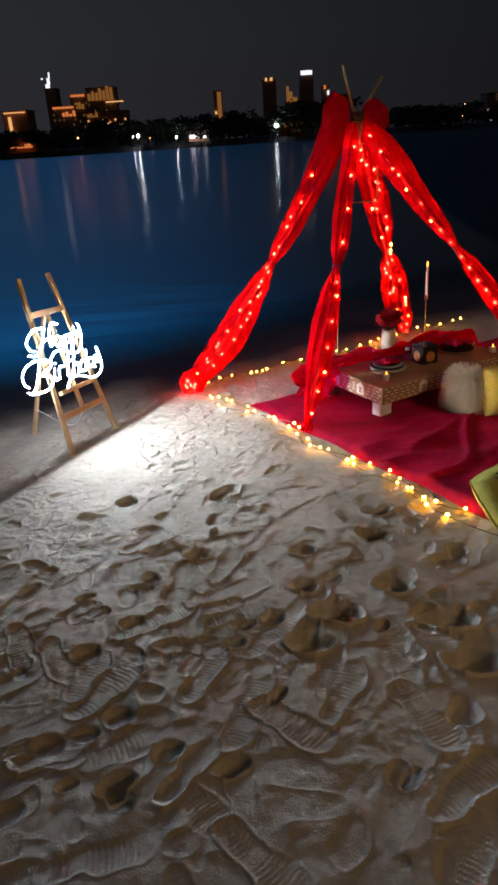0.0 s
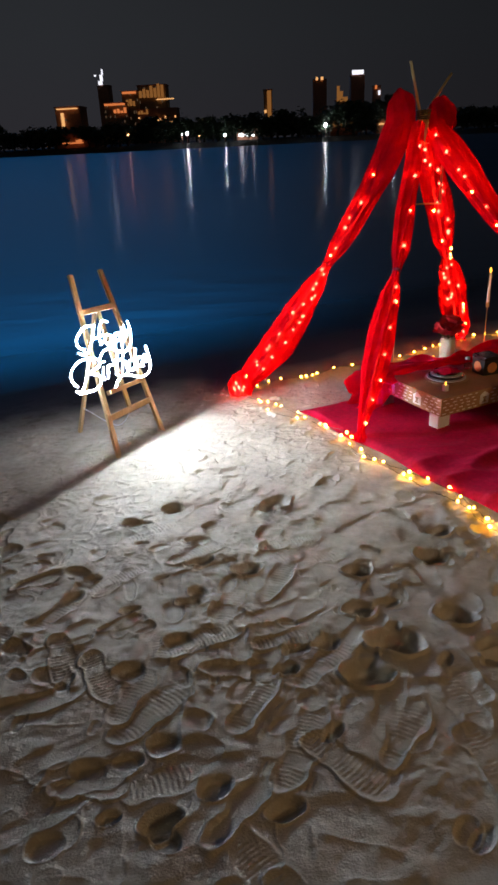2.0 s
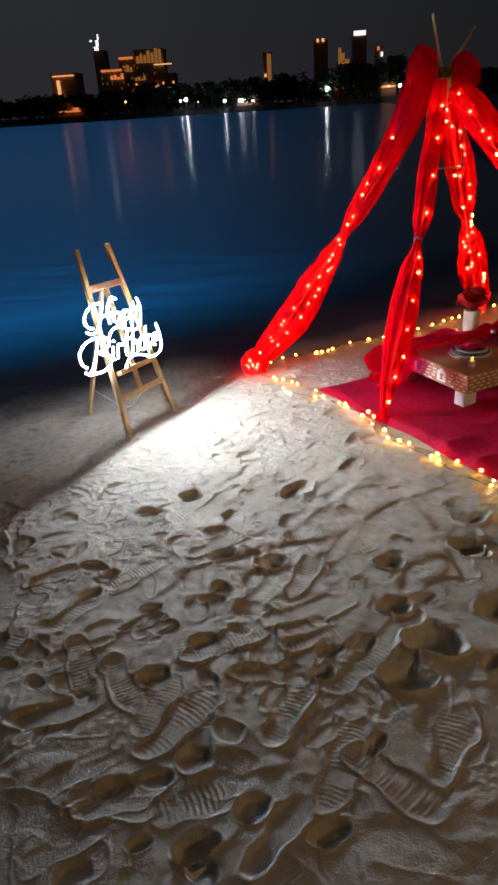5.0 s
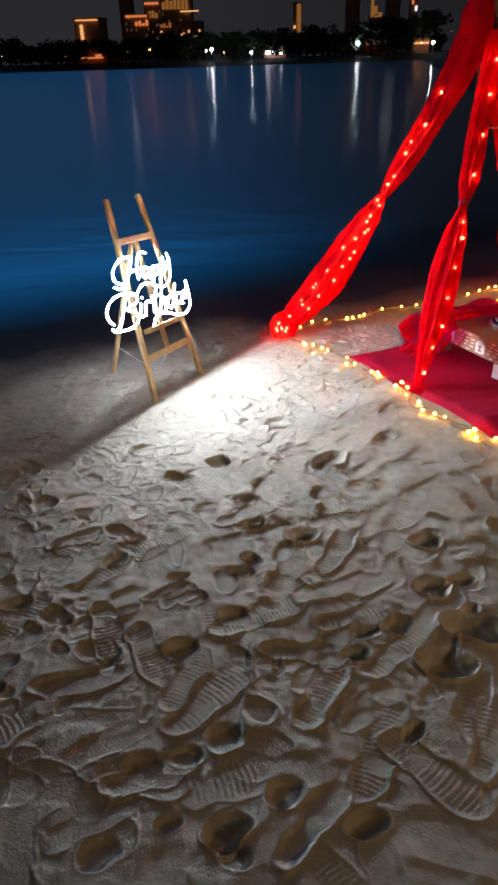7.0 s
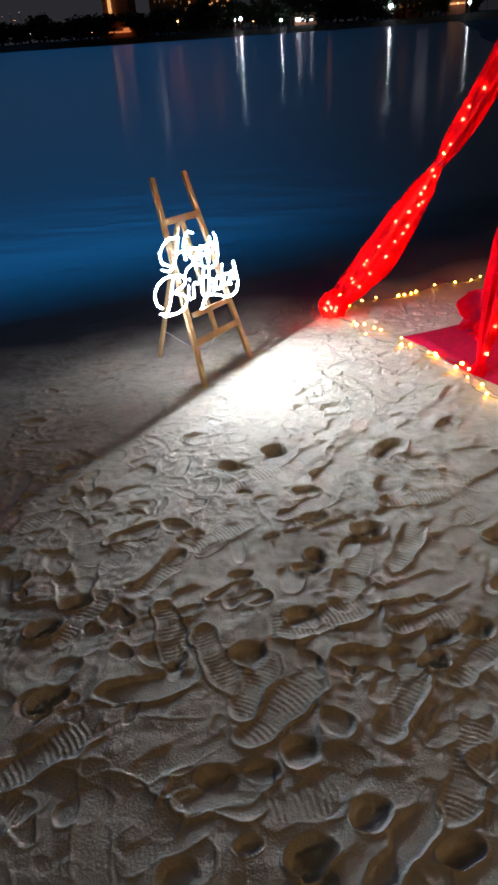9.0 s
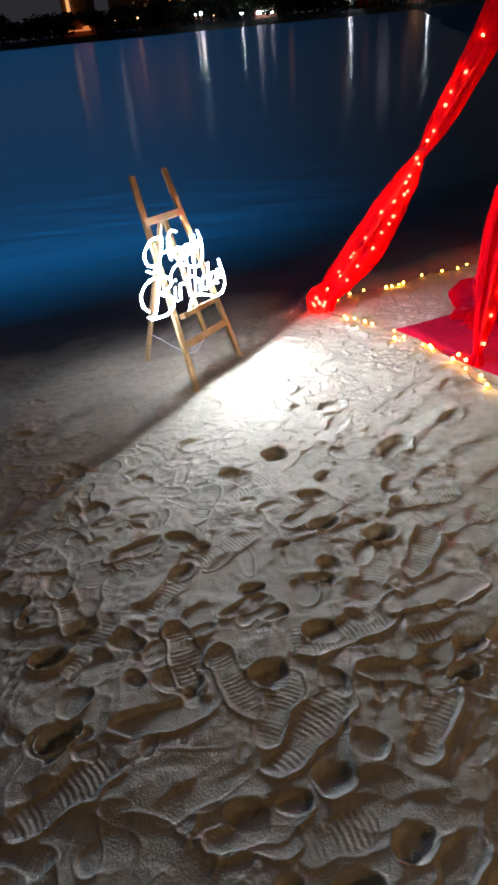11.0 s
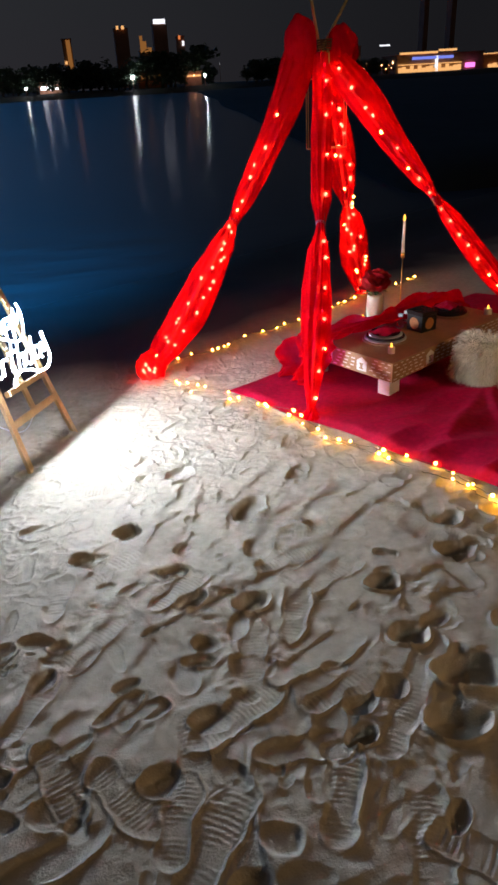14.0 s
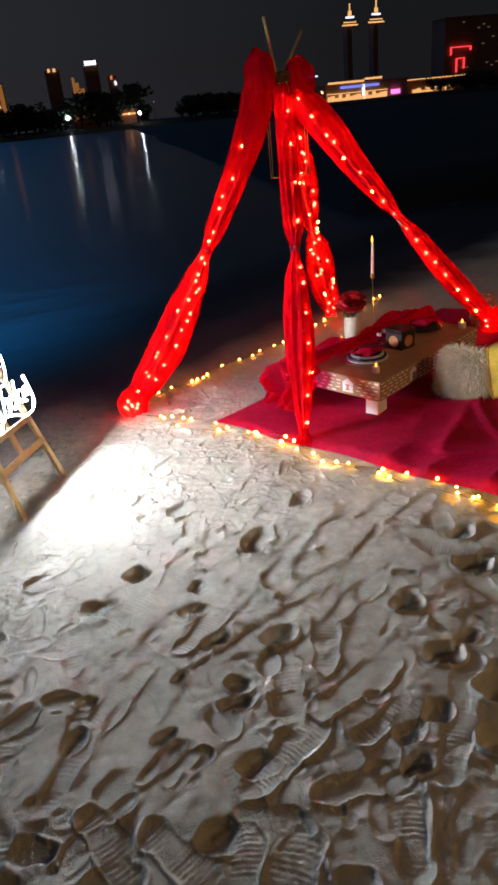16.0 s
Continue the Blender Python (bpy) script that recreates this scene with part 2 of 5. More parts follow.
# ---- builders ----
def finish(bm, name, mat, smooth=True):
    me = bpy.data.meshes.new(name)
    bmesh.ops.recalc_face_normals(bm, faces=bm.faces)
    bm.to_mesh(me)
    bm.free()
    me.materials.append(mat)
    if smooth:
        me.polygons.foreach_set("use_smooth", [True] * len(me.polygons))
    return me


def thing(name, at, label, category, group="", kind=""):
    ob = new(name)
    ob.location = at
    ob.empty_display_size = 0.05
    return tagged(ob, label, category, group, kind)


def under(ob, parent):
    """Make ob, built in world coordinates, a child of parent."""
    ob.parent = parent
    ob.matrix_parent_inverse = Matrix.Translation(-Vector(parent.location)) if parent.parent is None else Matrix.Identity(4)
    return ob


def part(name, bm, mat, parent, label="", smooth=True):
    ob = under(new(name, finish(bm, name, mat, smooth)), parent)
    return tagged(ob, label)


def solo(name, bm, mat, label, category, group="", kind="", smooth=True):
    return tagged(new(name, finish(bm, name, mat, smooth)), label, category, group, kind)


def box(bm, center, size, axes=None, bevel=0.0):
    """A box; axes: three directions, else the world's."""
    ax = axes or (Vector((1, 0, 0)), Vector((0, 1, 0)), Vector((0, 0, 1)))
    m = Matrix((ax[0], ax[1], ax[2])).transposed().to_4x4()
    made = bmesh.ops.create_cube(bm, size=1, matrix=Matrix.Translation(center) @ m @ Matrix.Diagonal((*size, 1)))
    if bevel:
        es = {e for v in made["verts"] for e in v.link_edges}
        bmesh.ops.bevel(bm, geom=list(es), offset=bevel, segments=2, affect="EDGES", profile=0.6)


def bar(bm, a, b, w, d, side, bevel=0.003):
    """A straight timber from a to b; side: the direction of its width w."""
    a, b = Vector(a), Vector(b)
    z = (b - a).normalized()
    x = (Vector(side) - z * z.dot(Vector(side))).normalized()
    box(bm, (a + b) / 2, (w, d, (b - a).length), (x, z.cross(x), z), bevel)


def curve_points(ctrl, steps=8):
    """Catmull-Rom through the control points."""
    c = [Vector(p) for p in ctrl]
    c = [c[0] * 2 - c[1]] + c + [c[-1] * 2 - c[-2]]
    out = []
    for i in range(1, len(c) - 2):
        for k in range(steps):
            t = k / steps
            a, b, cc, d = c[i - 1], c[i], c[i + 1], c[i + 2]
            out.append(0.5 * ((2 * b) + (cc - a) * t + (2 * a - 5 * b + 4 * cc - d) * t * t + (3 * b - a - 3 * cc + d) * t ** 3))
    out.append(c[-2])
    return out


def sweep(bm, pts, radius, sides=8, cap=True, twist=0.0):
    """A tube along pts; radius: a number, or a function of (fraction, angle)."""
    pts = [Vector(p) for p in pts]
    rings, up = [], Vector((0.13, 0.2, 1)).normalized()
    for i, p in enumerate(pts):
        d = (pts[min(i + 1, len(pts) - 1)] - pts[max(i - 1, 0)]).normalized()
        x = d.cross(up)
        x = x.normalized() if x.length > 0.05 else d.orthogonal().normalized()
        y = x.cross(d)
        up = y
        f, ring = i / max(1, len(pts) - 1), []
        for k in range(sides):
            a = 2 * math.pi * k / sides + twist * f
            r = radius(f, 2 * math.pi * k / sides) if callable(radius) else radius
            ring.append(bm.verts.new(p + (x * math.cos(a) + y * math.sin(a)) * r))
        rings.append(ring)
    for a, b in zip(rings, rings[1:]):
        for k in range(sides):
            bm.faces.new((a[k], a[(k + 1) % sides], b[(k + 1) % sides], b[k]))
    if cap:
        bm.faces.new(rings[0][::-1])
        bm.faces.new(rings[-1])


def lathe(bm, at, profile, sides=24):
    """A turned form: profile is (radius, height) from below to above."""
    rings = [[bm.verts.new((at[0] + r * math.cos(2 * math.pi * k / sides), at[1] + r * math.sin(2 * math.pi * k / sides), at[2] + h)) for k in range(sides)] for r, h in profile]
    for a, b in zip(rings, rings[1:]):
        for k in range(sides):
            bm.faces.new((a[k], a[(k + 1) % sides], b[(k + 1) % sides], b[k]))
    bm.faces.new(rings[0][::-1])
    bm.faces.new(rings[-1])


def sheet(bm, nu, nv, place):
    """A grid of (nu + 1) x (nv + 1) points given by place(s, t), both 0 to 1."""
    g = [[bm.verts.new(place(i / nu, j / nv)) for j in range(nv + 1)] for i in range(nu + 1)]
    for i in range(nu):
        for j in range(nv):
            bm.faces.new((g[i][j], g[i + 1][j], g[i + 1][j + 1], g[i][j + 1]))


# ---- the beach ----
SHORE = 5.4
WATER_Z = -0.135
U, V = Vector((0.875, 0.484, 0)), Vector((-0.484, 0.875, 0))
RUG_CORNER, RUG_LONG, RUG_WIDE = Vector((0.083, 4.178, 0)), 2.5, 2.3


def slope(n):
    n = np.asarray(n, float)
    dry = 0.085 - 0.04 * np.clip(n, -4, SHORE - 0.4)
    return dry - 0.06 * np.clip(n - (SHORE - 0.4), 0, 30)


def gz(x, y):
    """The height of the smooth beach."""
    return float(slope(-0.48 * x + 0.877 * y))


def lattice(x, y, size, seed):
    rnd = np.random.RandomState(seed).rand(64, 64)
    gx, gy = x / size, y / size
    ix, iy = np.floor(gx).astype(int), np.floor(gy).astype(int)
    fx, fy = gx - ix, gy - iy
    fx, fy = fx * fx * (3 - 2 * fx), fy * fy * (3 - 2 * fy)
    a, b = rnd[ix % 64, iy % 64], rnd[(ix + 1) % 64, iy % 64]
    c, d = rnd[ix % 64, (iy + 1) % 64], rnd[(ix + 1) % 64, (iy + 1) % 64]
    return (a * (1 - fx) + b * fx) * (1 - fy) + (c * (1 - fx) + d * fx) * fy - 0.5


def axis(stops, steps, far_lo, far_hi):
    """Grid lines: even steps from stop to stop, then ever wider ones."""
    core = [p for a, b, st in zip(stops, stops[1:], steps) for p in np.arange(a, b - st * 0.3, st)]
    s, p = steps[-1], core[-1]
    while p < far_hi:
        s *= 1.08
        p += s
        core.append(p)
    s, p, low = steps[0], core[0], []
    while p > far_lo:
        s *= 1.08
        p -= s
        low.append(p)
    return np.array(low[::-1] + core)


def stamp(h, xs, ys, x, y, heading, length, width, depth, tread=0.0, rim=0.35, sole=True, soft=1.0):
    """Press a print into the sand: a sole (or a round heel), with a pushed-up rim and a ribbed tread."""
    reach = length * 0.9 + 0.03
    i0, i1 = np.searchsorted(xs, (x - reach, x + reach))
    j0, j1 = np.searchsorted(ys, (y - reach, y + reach))
    if i1 <= i0 or j1 <= j0:
        return
    X, Y = np.meshgrid(xs[i0:i1] - x, ys[j0:j1] - y, indexing="ij")
    c, s = math.cos(radians(heading)), math.sin(radians(heading))
    a, b = (X * c + Y * s) / (length / 2), (-X * s + Y * c) / (width / 2)
    along = a * length / 2
    a = a + 0.22 * lattice(X + x, Y + y, 0.06, 3)
    b = b + 0.45 * lattice(X + x, Y + y, 0.05, 4)
    if sole:
        waist = 1.0 - 0.28 * np.exp(-((a + 0.25) / 0.28) ** 2) - 0.12 * (a < -0.4)
        b = b / waist
        r = (np.abs(a) ** 3.2 + np.abs(b) ** 2.6) ** (1 / 2.8)
    else:
        r = np.sqrt(a * a + b * b)
    press = 1 / (1 + np.exp((r - 0.92) * (22 if sole else 13) * soft))
    bed = 1.0 + 0.25 * b - 0.3 * a
    ridge = np.exp(-((r - 1.09) / 0.065) ** 2) * (0.55 + 0.9 * np.clip(-0.6 * b - 0.3 * a + 0.3, -0.4, 1))
    dz = -depth * press * bed + depth * rim * ridge
    if tread:
        pitch = 0.0125 + 0.003 * abs(math.sin(37 * x + 11 * y))
        bars = np.sin((along + 0.10 * np.abs(b) * width / 2) * 2 * math.pi / pitch)
        dz += tread * np.tanh(2.2 * bars) * (r < 0.85) * (np.abs(a + 0.25) > 0.12)
    h[i0:i1, j0:j1] = h[i0:i1, j0:j1] * (1 - 0.6 * press) + dz


def build_ground():
    xs, ys = axis((-1.9, -1.35, 1.2, 1.9), (0.006, 0.0038, 0.006), -1600, 1600), axis((0.85, 2.6, 4.5), (0.0038, 0.0055), -1600, 1600)
    X, Y = np.meshgrid(xs, ys, indexing="ij")
    n = -0.48 * X + 0.877 * Y
    base = slope(n)
    near = np.exp(-np.clip((np.hypot(X, Y - 2.5) - 5.5) / 2.0, 0, 8))
    core = np.exp(-np.clip(np.maximum(np.abs(X) - 2.1, np.abs(Y - 2.7) - 2.1) / 0.3, 0, 20))
    h = near * (0.015 * lattice(X, Y, 0.55, 11) + 0.010 * lattice(X + 3, Y, 0.21, 12) + core * (0.009 * lattice(X, Y + 5, 0.085, 13) + 0.006 * lattice(X + 9, Y, 0.043, 14) + 0.0035 * lattice(X, Y + 2, 0.021, 15)))
    wx, wy = X + 0.10 * lattice(X, Y, 0.17, 21), Y + 0.10 * lattice(X, Y, 0.17, 22)
    for size, tall, seed in ((0.38, 0.0045, 23), (0.22, 0.0025, 24), (0.10, 0.0022, 25)):
        crest = np.exp(-(lattice(wx, wy, size, seed) / 0.035) ** 2) * np.clip(0.5 + 2.4 * lattice(X, Y, 0.3, seed + 5), 0, 1)
        h += near * core * tall * crest
    crumbs = np.clip(3.0 * lattice(X + 1, Y + 4, 0.26, 31) + 0.35, 0, 1) * core
    h += crumbs * (0.007 * lattice(wx, wy, 0.026, 32) + 0.005 * lattice(wy, wx, 0.014, 33))
    rng = random.Random(5)
    for k in range(1500):
        x, y = rng.uniform(-2.6, 2.6), rng.uniform(0.6, 5.4)
        deep = 0.55 if y < 1.7 else 1.0
        size = 0.028 + 0.11 * rng.random() ** 2.2
        stamp(h, xs, ys, x, y, rng.uniform(0, 180), size, size * rng.uniform(0.5, 0.95), deep * size * rng.uniform(0.04, 0.125), rim=rng.uniform(0.2, 0.6), sole=rng.random() < 0.3)
    for k in range(420):
        x, y = rng.uniform(-1.5, 0.9), rng.uniform(2.2, 4.3)
        size = rng.uniform(0.022, 0.075)
        stamp(h, xs, ys, x, y, rng.gauss(15, 45), size * rng.uniform(1.2, 2.6), size * rng.uniform(0.5, 0.9), size * rng.uniform(0.04, 0.11), rim=rng.uniform(0.3, 0.8), sole=rng.random() < 0.4)
    for k in range(210):
        x, y = rng.uniform(-1.8, 1.6), rng.uniform(0.8, 3.6)
        stamp(h, xs, ys, x, y, rng.choice((50, 65, 20, -60, 160, 100)) + rng.gauss(0, 12), rng.uniform(0.2, 0.29), rng.uniform(0.075, 0.1), rng.uniform(0.002, 0.005), tread=rng.choice((0.0, 0.0, 0.0011)), rim=0.55, soft=rng.uniform(0.35, 0.8))
    for k in range(58):
        x, y = rng.uniform(-0.9, 1.3), rng.uniform(1.2, 2.9)
        size = rng.uniform(0.06, 0.125)
        stamp(h, xs, ys, x, y, rng.gauss(0, 35), size, size * rng.uniform(0.55, 0.85), size * rng.uniform(0.16, 0.27), rim=rng.uniform(0.15, 0.35), sole=False)
    holes = [(0.31, 1.92, -15, 0.15, 0.036), (0.20, 1.78, -8, 0.13, 0.032), (0.24, 2.35, -9, 0.10, 0.028), (0.54, 2.05, -19, 0.12, 0.03),
             (0.22, 2.10, 15, 0.10, 0.026), (0.68, 1.84, 0, 0.16, 0.036), (0.54, 2.43, -10, 0.11, 0.03), (0.69, 1.62, -7, 0.14, 0.03),
             (-0.04, 1.80, 7, 0.07, 0.022), (-0.19, 2.38, 23, 0.10, 0.024), (-1.16, 1.88, 22, 0.08, 0.022), (-1.10, 2.0, 18, 0.08, 0.02),
             (-1.05, 1.63, 24, 0.09, 0.024), (-0.36, 1.28, 28, 0.09, 0.022), (-0.55, 2.93, 160, 0.09, 0.02), (-0.07, 2.94, 64, 0.13, 0.018)]
    for x, y, turn, size, depth in holes:
        stamp(h, xs, ys, x, y, turn, size * 1.25, size * 0.95, depth * 1.7, rim=0.25, sole=False)
    shoes = [(-0.44, 1.64, 51, 0.29), (-0.99, 1.48, 40, 0.28), (-0.14, 1.66, 66, 0.26), (-0.01, 1.49, 67, 0.30), (-0.78, 1.89, -68, 0.24), (-0.63, 1.79, -58, 0.26),
             (-0.51, 1.71, 71, 0.22), (-0.33, 1.95, 29, 0.27), (-0.07, 2.30, 66, 0.25), (-0.01, 2.57, 16, 0.24), (-0.41, 2.51, 38, 0.24), (-0.04, 1.95, 20, 0.22),
             (0.11, 1.44, -43, 0.27), (0.27, 1.54, 64, 0.27), (0.49, 1.42, -70, 0.27), (0.53, 1.19, 38, 0.28), (0.02, 1.03, -46, 0.28)]
    for x, y, turn, size in shoes:
        stamp(h, xs, ys, x, y, turn, size, size * 0.38, 0.0042, tread=0.0014, rim=1.2)
    bare = [(-0.54, 1.41, 29, 0.22), (-0.80, 1.68, 16, 0.26), (-0.18, 1.81, -3, 0.24), (-0.63, 2.06, 30, 0.15), (-1.01, 2.35, 32, 0.2), (-0.81, 3.04, 9, 0.27), (-0.07, 2.09, 19, 0.31), (-0.56, 1.38, 0, 0.2), (-0.17, 1.30, 55, 0.24)]
    for x, y, turn, size in bare:
        stamp(h, xs, ys, x, y, turn, size, size * 0.36, 0.0065, rim=0.8)
    ra, rb = (X - RUG_CORNER.x) * U.x + (Y - RUG_CORNER.y) * U.y, -((X - RUG_CORNER.x) * V.x + (Y - RUG_CORNER.y) * V.y)
    on_rug = 1 / (1 + np.exp(-np.clip(np.minimum(np.minimum(ra, RUG_LONG - ra), np.minimum(rb, RUG_WIDE - rb)) / 0.012, -30, 30)))
    wet = 1 / (1 + np.exp(-np.clip((n - 4.75) / 0.12, -30, 30)))
    h = h * (1 - 0.85 * on_rug) * (1 - 0.8 * wet)
    Z = base + h
    nx, ny = len(xs), len(ys)
    me = bpy.data.meshes.new("ground")
    me.vertices.add(nx * ny)
    me.vertices.foreach_set("co", np.stack((X, Y, Z), -1).astype(np.float32).ravel())
    idx = np.arange(nx * ny).reshape(nx, ny)
    quads = np.stack((idx[:-1, :-1], idx[1:, :-1], idx[1:, 1:], idx[:-1, 1:]), -1).reshape(-1, 4)
    me.loops.add(quads.size)
    me.loops.foreach_set("vertex_index", quads.ravel().astype(np.int32))
    me.polygons.add(len(quads))
    me.polygons.foreach_set("loop_start", (np.arange(len(quads)) * 4).astype(np.int32))
    me.polygons.foreach_set("loop_total", np.full(len(quads), 4, np.int32))
    me.polygons.foreach_set("use_smooth", np.ones(len(quads), bool))
    me.update(calc_edges=True)
    me.materials.append(SAND)
    tagged(new("ground", me), "pale trampled beach sand covered in footprints", "sand", kind="structure")


build_ground()
bm = bmesh.new()
far = 1500
bm.faces.new([bm.verts.new(p) for p in ((-far, 2, WATER_Z), (far, 2, WATER_Z), (far, 330, WATER_Z), (-far, 330, WATER_Z))])
me = finish(bm, "water", water_mat, False)
tagged(new("water", me), "dark calm bay water reflecting city lights", "water", kind="structure")


# ---- easel and neon sign ----
FOOT_L, FOOT_R = Vector((-0.955, 3.600, -0.065)), Vector((-0.762, 3.965, -0.070))
TOP_L, TOP_R = Vector((-1.191, 3.97, 0.886)), Vector((-1.075, 4.184, 0.876))
SX = (FOOT_R - FOOT_L).normalized()
SY = (TOP_L + TOP_R - FOOT_L - FOOT_R) / 2
SY = (SY - SX * SX.dot(SY)).normalized()
SN = SX.cross(SY)


def on_easel(x, y, out=0.0):
    return FOOT_L + SX * x + SY * y + SN * out


def build_easel():
    easel = thing("easel", on_easel(0.2, 0), "pale pine wooden display easel standing on the sand", "easel")
    left, right = TOP_L - FOOT_L, TOP_R - FOOT_R
    for a, d in ((FOOT_L, left), (FOOT_R, right)):
        bm = bmesh.new()
        bar(bm, a - d.normalized() * 0.02, a + d, 0.030, 0.020, SX)
        part("front_leg", bm, WOOD, easel, smooth=False)
    for f, drop, name in ((0.205, 0.0, "lower_crossbar"), (0.79, 0.0, "upper_crossbar")):
        bm = bmesh.new()
        bar(bm, FOOT_L + left * f + SN * 0.002, FOOT_R + right * (f - 0.005) + SN * 0.002, 0.035, 0.016, SY)
        part(name, bm, WOOD, easel, smooth=False)
    bm = bmesh.new()
    a, b = (FOOT_L + left * 0.205 + FOOT_R + right * 0.2) / 2, (FOOT_L + left * 0.79 + FOOT_R + right * 0.785) / 2
    bar(bm, a, b, 0.030, 0.014, SX)
    part("centre_post", bm, WOOD, easel, smooth=False)
    bm = bmesh.new()
    bar(bm, on_easel(0.10, 0.345, 0.022), on_easel(0.40, 0.335, 0.022), 0.036, 0.026, SN)
    part("shelf", bm, WOOD, easel, smooth=False)
    bm = bmesh.new()
    bar(bm, b - SN * 0.02, Vector((-1.285, 3.985, gz(-1.285, 3.985) - 0.02)), 0.024, 0.02, SX)
    part("back_leg", bm, WOOD, easel, smooth=False)
    bm = bmesh.new()
    sweep(bm, curve_points([on_easel(0.25, 0.2, -0.01), on_easel(0.2, 0.14, -0.12), Vector((-1.22, 3.94, 0.10))], 6), 0.0025, 5)
    part("stay_cord", bm, HOUSING, easel)


def build_neon():
    sign = thing("neon_sign", on_easel(0.25, 0.35, 0.03), "white glowing script neon sign reading Happy Birthday, resting on the easel", "neon sign")

    def letter(name, *strokes):
        bm, back, runs = bmesh.new(), bmesh.new(), [[]]
        for s in strokes:
            pts = curve_points([Vector((x, y, 0)) for x, y in s], 6)
            rows, rims = [], []
            runs.append([])
            for i, p in enumerate(pts):
                d = (pts[min(i + 1, len(pts) - 1)] - pts[max(i - 1, 0)]).normalized()
                side = Vector((-d.y, d.x, 0))
                rows.append([bm.verts.new(on_easel(*(p + side * 0.0040 * math.cos(a)).xy, 0.034 + 0.0017 * math.sin(a))) for a in (0, 0.6, 1.2, 1.94, 2.54, math.pi)])
                rims.append([back.verts.new(on_easel(*(p + side * w).xy, o)) for w, o in ((-0.0048, 0.026), (0.0048, 0.026), (0.0046, 0.0335), (-0.0046, 0.0335))])
                timber = min(abs(p.x - 0.20 * p.y), abs(p.x - 0.413 - 0.036 * p.y), abs(p.x - 0.206 - 0.118 * p.y))
                if timber > 0.04:
                    runs[-1].append([on_easel(*(p + side * w).xy, 0.0245) for w in (-0.004, 0.004)])
                else:
                    runs.append([])
            for a, b in zip(rows, rows[1:]):
                for k in range(5):
                    bm.faces.new((a[k], a[k + 1], b[k + 1], b[k]))
            for a, b in zip(rims, rims[1:]):
                for k in range(4):
                    back.faces.new((a[k], a[(k + 1) % 4], b[(k + 1) % 4], b[k]))
            back.faces.new(rims[0][::-1])
            back.faces.new(rims[-1])
        tube = part("letter", bm, NEON_GLOW, sign, "white glowing letter " + name)
        ob = new("housing", finish(back, "housing", ACRYLIC, False))
        under(ob, tube)
        # Added glowing strips at the rear, left out where timber would catch their light.
        for run in runs:
            if len(run) > 2:
                rear = bmesh.new()
                edge = [[rear.verts.new(q) for q in pair] for pair in run]
                for a, b in zip(edge, edge[1:]):
                    rear.faces.new((a[0], a[1], b[1], b[0]))
                under(new("rear_strip", finish(rear, "rear_strip", NEON_LEAK, False)), tube)

    letter("H", [(0.191, 0.720), (0.123, 0.730), (0.062, 0.709), (0.020, 0.674), (0.020, 0.632), (0.051, 0.614)], [(0.185, 0.716), (0.132, 0.653), (0.074, 0.600), (0.028, 0.591), (-0.004, 0.610)], [(0.132, 0.653), (0.177, 0.655), (0.227, 0.656)], [(0.303, 0.718), (0.269, 0.731), (0.228, 0.706), (0.195, 0.650), (0.185, 0.607)])
    letter("a", [(0.279, 0.643), (0.252, 0.650), (0.222, 0.628), (0.233, 0.601), (0.273, 0.615), (0.294, 0.642), (0.266, 0.595), (0.284, 0.591)])
    letter("p", [(0.325, 0.646), (0.299, 0.598), (0.275, 0.547)], [(0.320, 0.633), (0.355, 0.638), (0.354, 0.614), (0.327, 0.598), (0.302, 0.600)])
    letter("p", [(0.386, 0.645), (0.359, 0.597), (0.335, 0.545)], [(0.380, 0.632), (0.417, 0.638), (0.415, 0.613), (0.387, 0.596), (0.362, 0.598)])
    letter("y", [(0.418, 0.670), (0.402, 0.636), (0.422, 0.625), (0.461, 0.652)], [(0.459, 0.686), (0.461, 0.644), (0.438, 0.591), (0.401, 0.544), (0.349, 0.525), (0.294, 0.542), (0.238, 0.573), (0.178, 0.570), (0.132, 0.541), (0.117, 0.512)])
    letter("B", [(0.097, 0.552), (0.014, 0.567), (-0.059, 0.555), (-0.111, 0.519), (-0.122, 0.471), (-0.102, 0.443)], [(0.043, 0.548), (-0.001, 0.493), (-0.056, 0.434), (-0.101, 0.412), (-0.126, 0.425)], [(0.046, 0.553), (0.108, 0.545), (0.108, 0.506), (0.022, 0.485), (0.074, 0.455), (0.065, 0.413), (-0.005, 0.393), (-0.112, 0.407)])
    letter("i", [(0.131, 0.487), (0.099, 0.437), (0.108, 0.421)], [(0.153, 0.518), (0.151, 0.510)])
    letter("r", [(0.133, 0.421), (0.170, 0.483), (0.205, 0.479)])
    letter("t", [(0.281, 0.535), (0.210, 0.431), (0.222, 0.414)], [(0.221, 0.499), (0.291, 0.493)])
    letter("h", [(0.325, 0.528), (0.252, 0.413)], [(0.281, 0.459), (0.316, 0.470), (0.315, 0.442), (0.295, 0.409)])
    letter("d", [(0.383, 0.462), (0.354, 0.466), (0.324, 0.428), (0.341, 0.407), (0.373, 0.426)], [(0.435, 0.519), (0.389, 0.449), (0.371, 0.404)])
    letter("a", [(0.453, 0.460), (0.428, 0.464), (0.401, 0.435), (0.408, 0.413), (0.443, 0.427), (0.465, 0.460), (0.439, 0.410), (0.450, 0.404)])
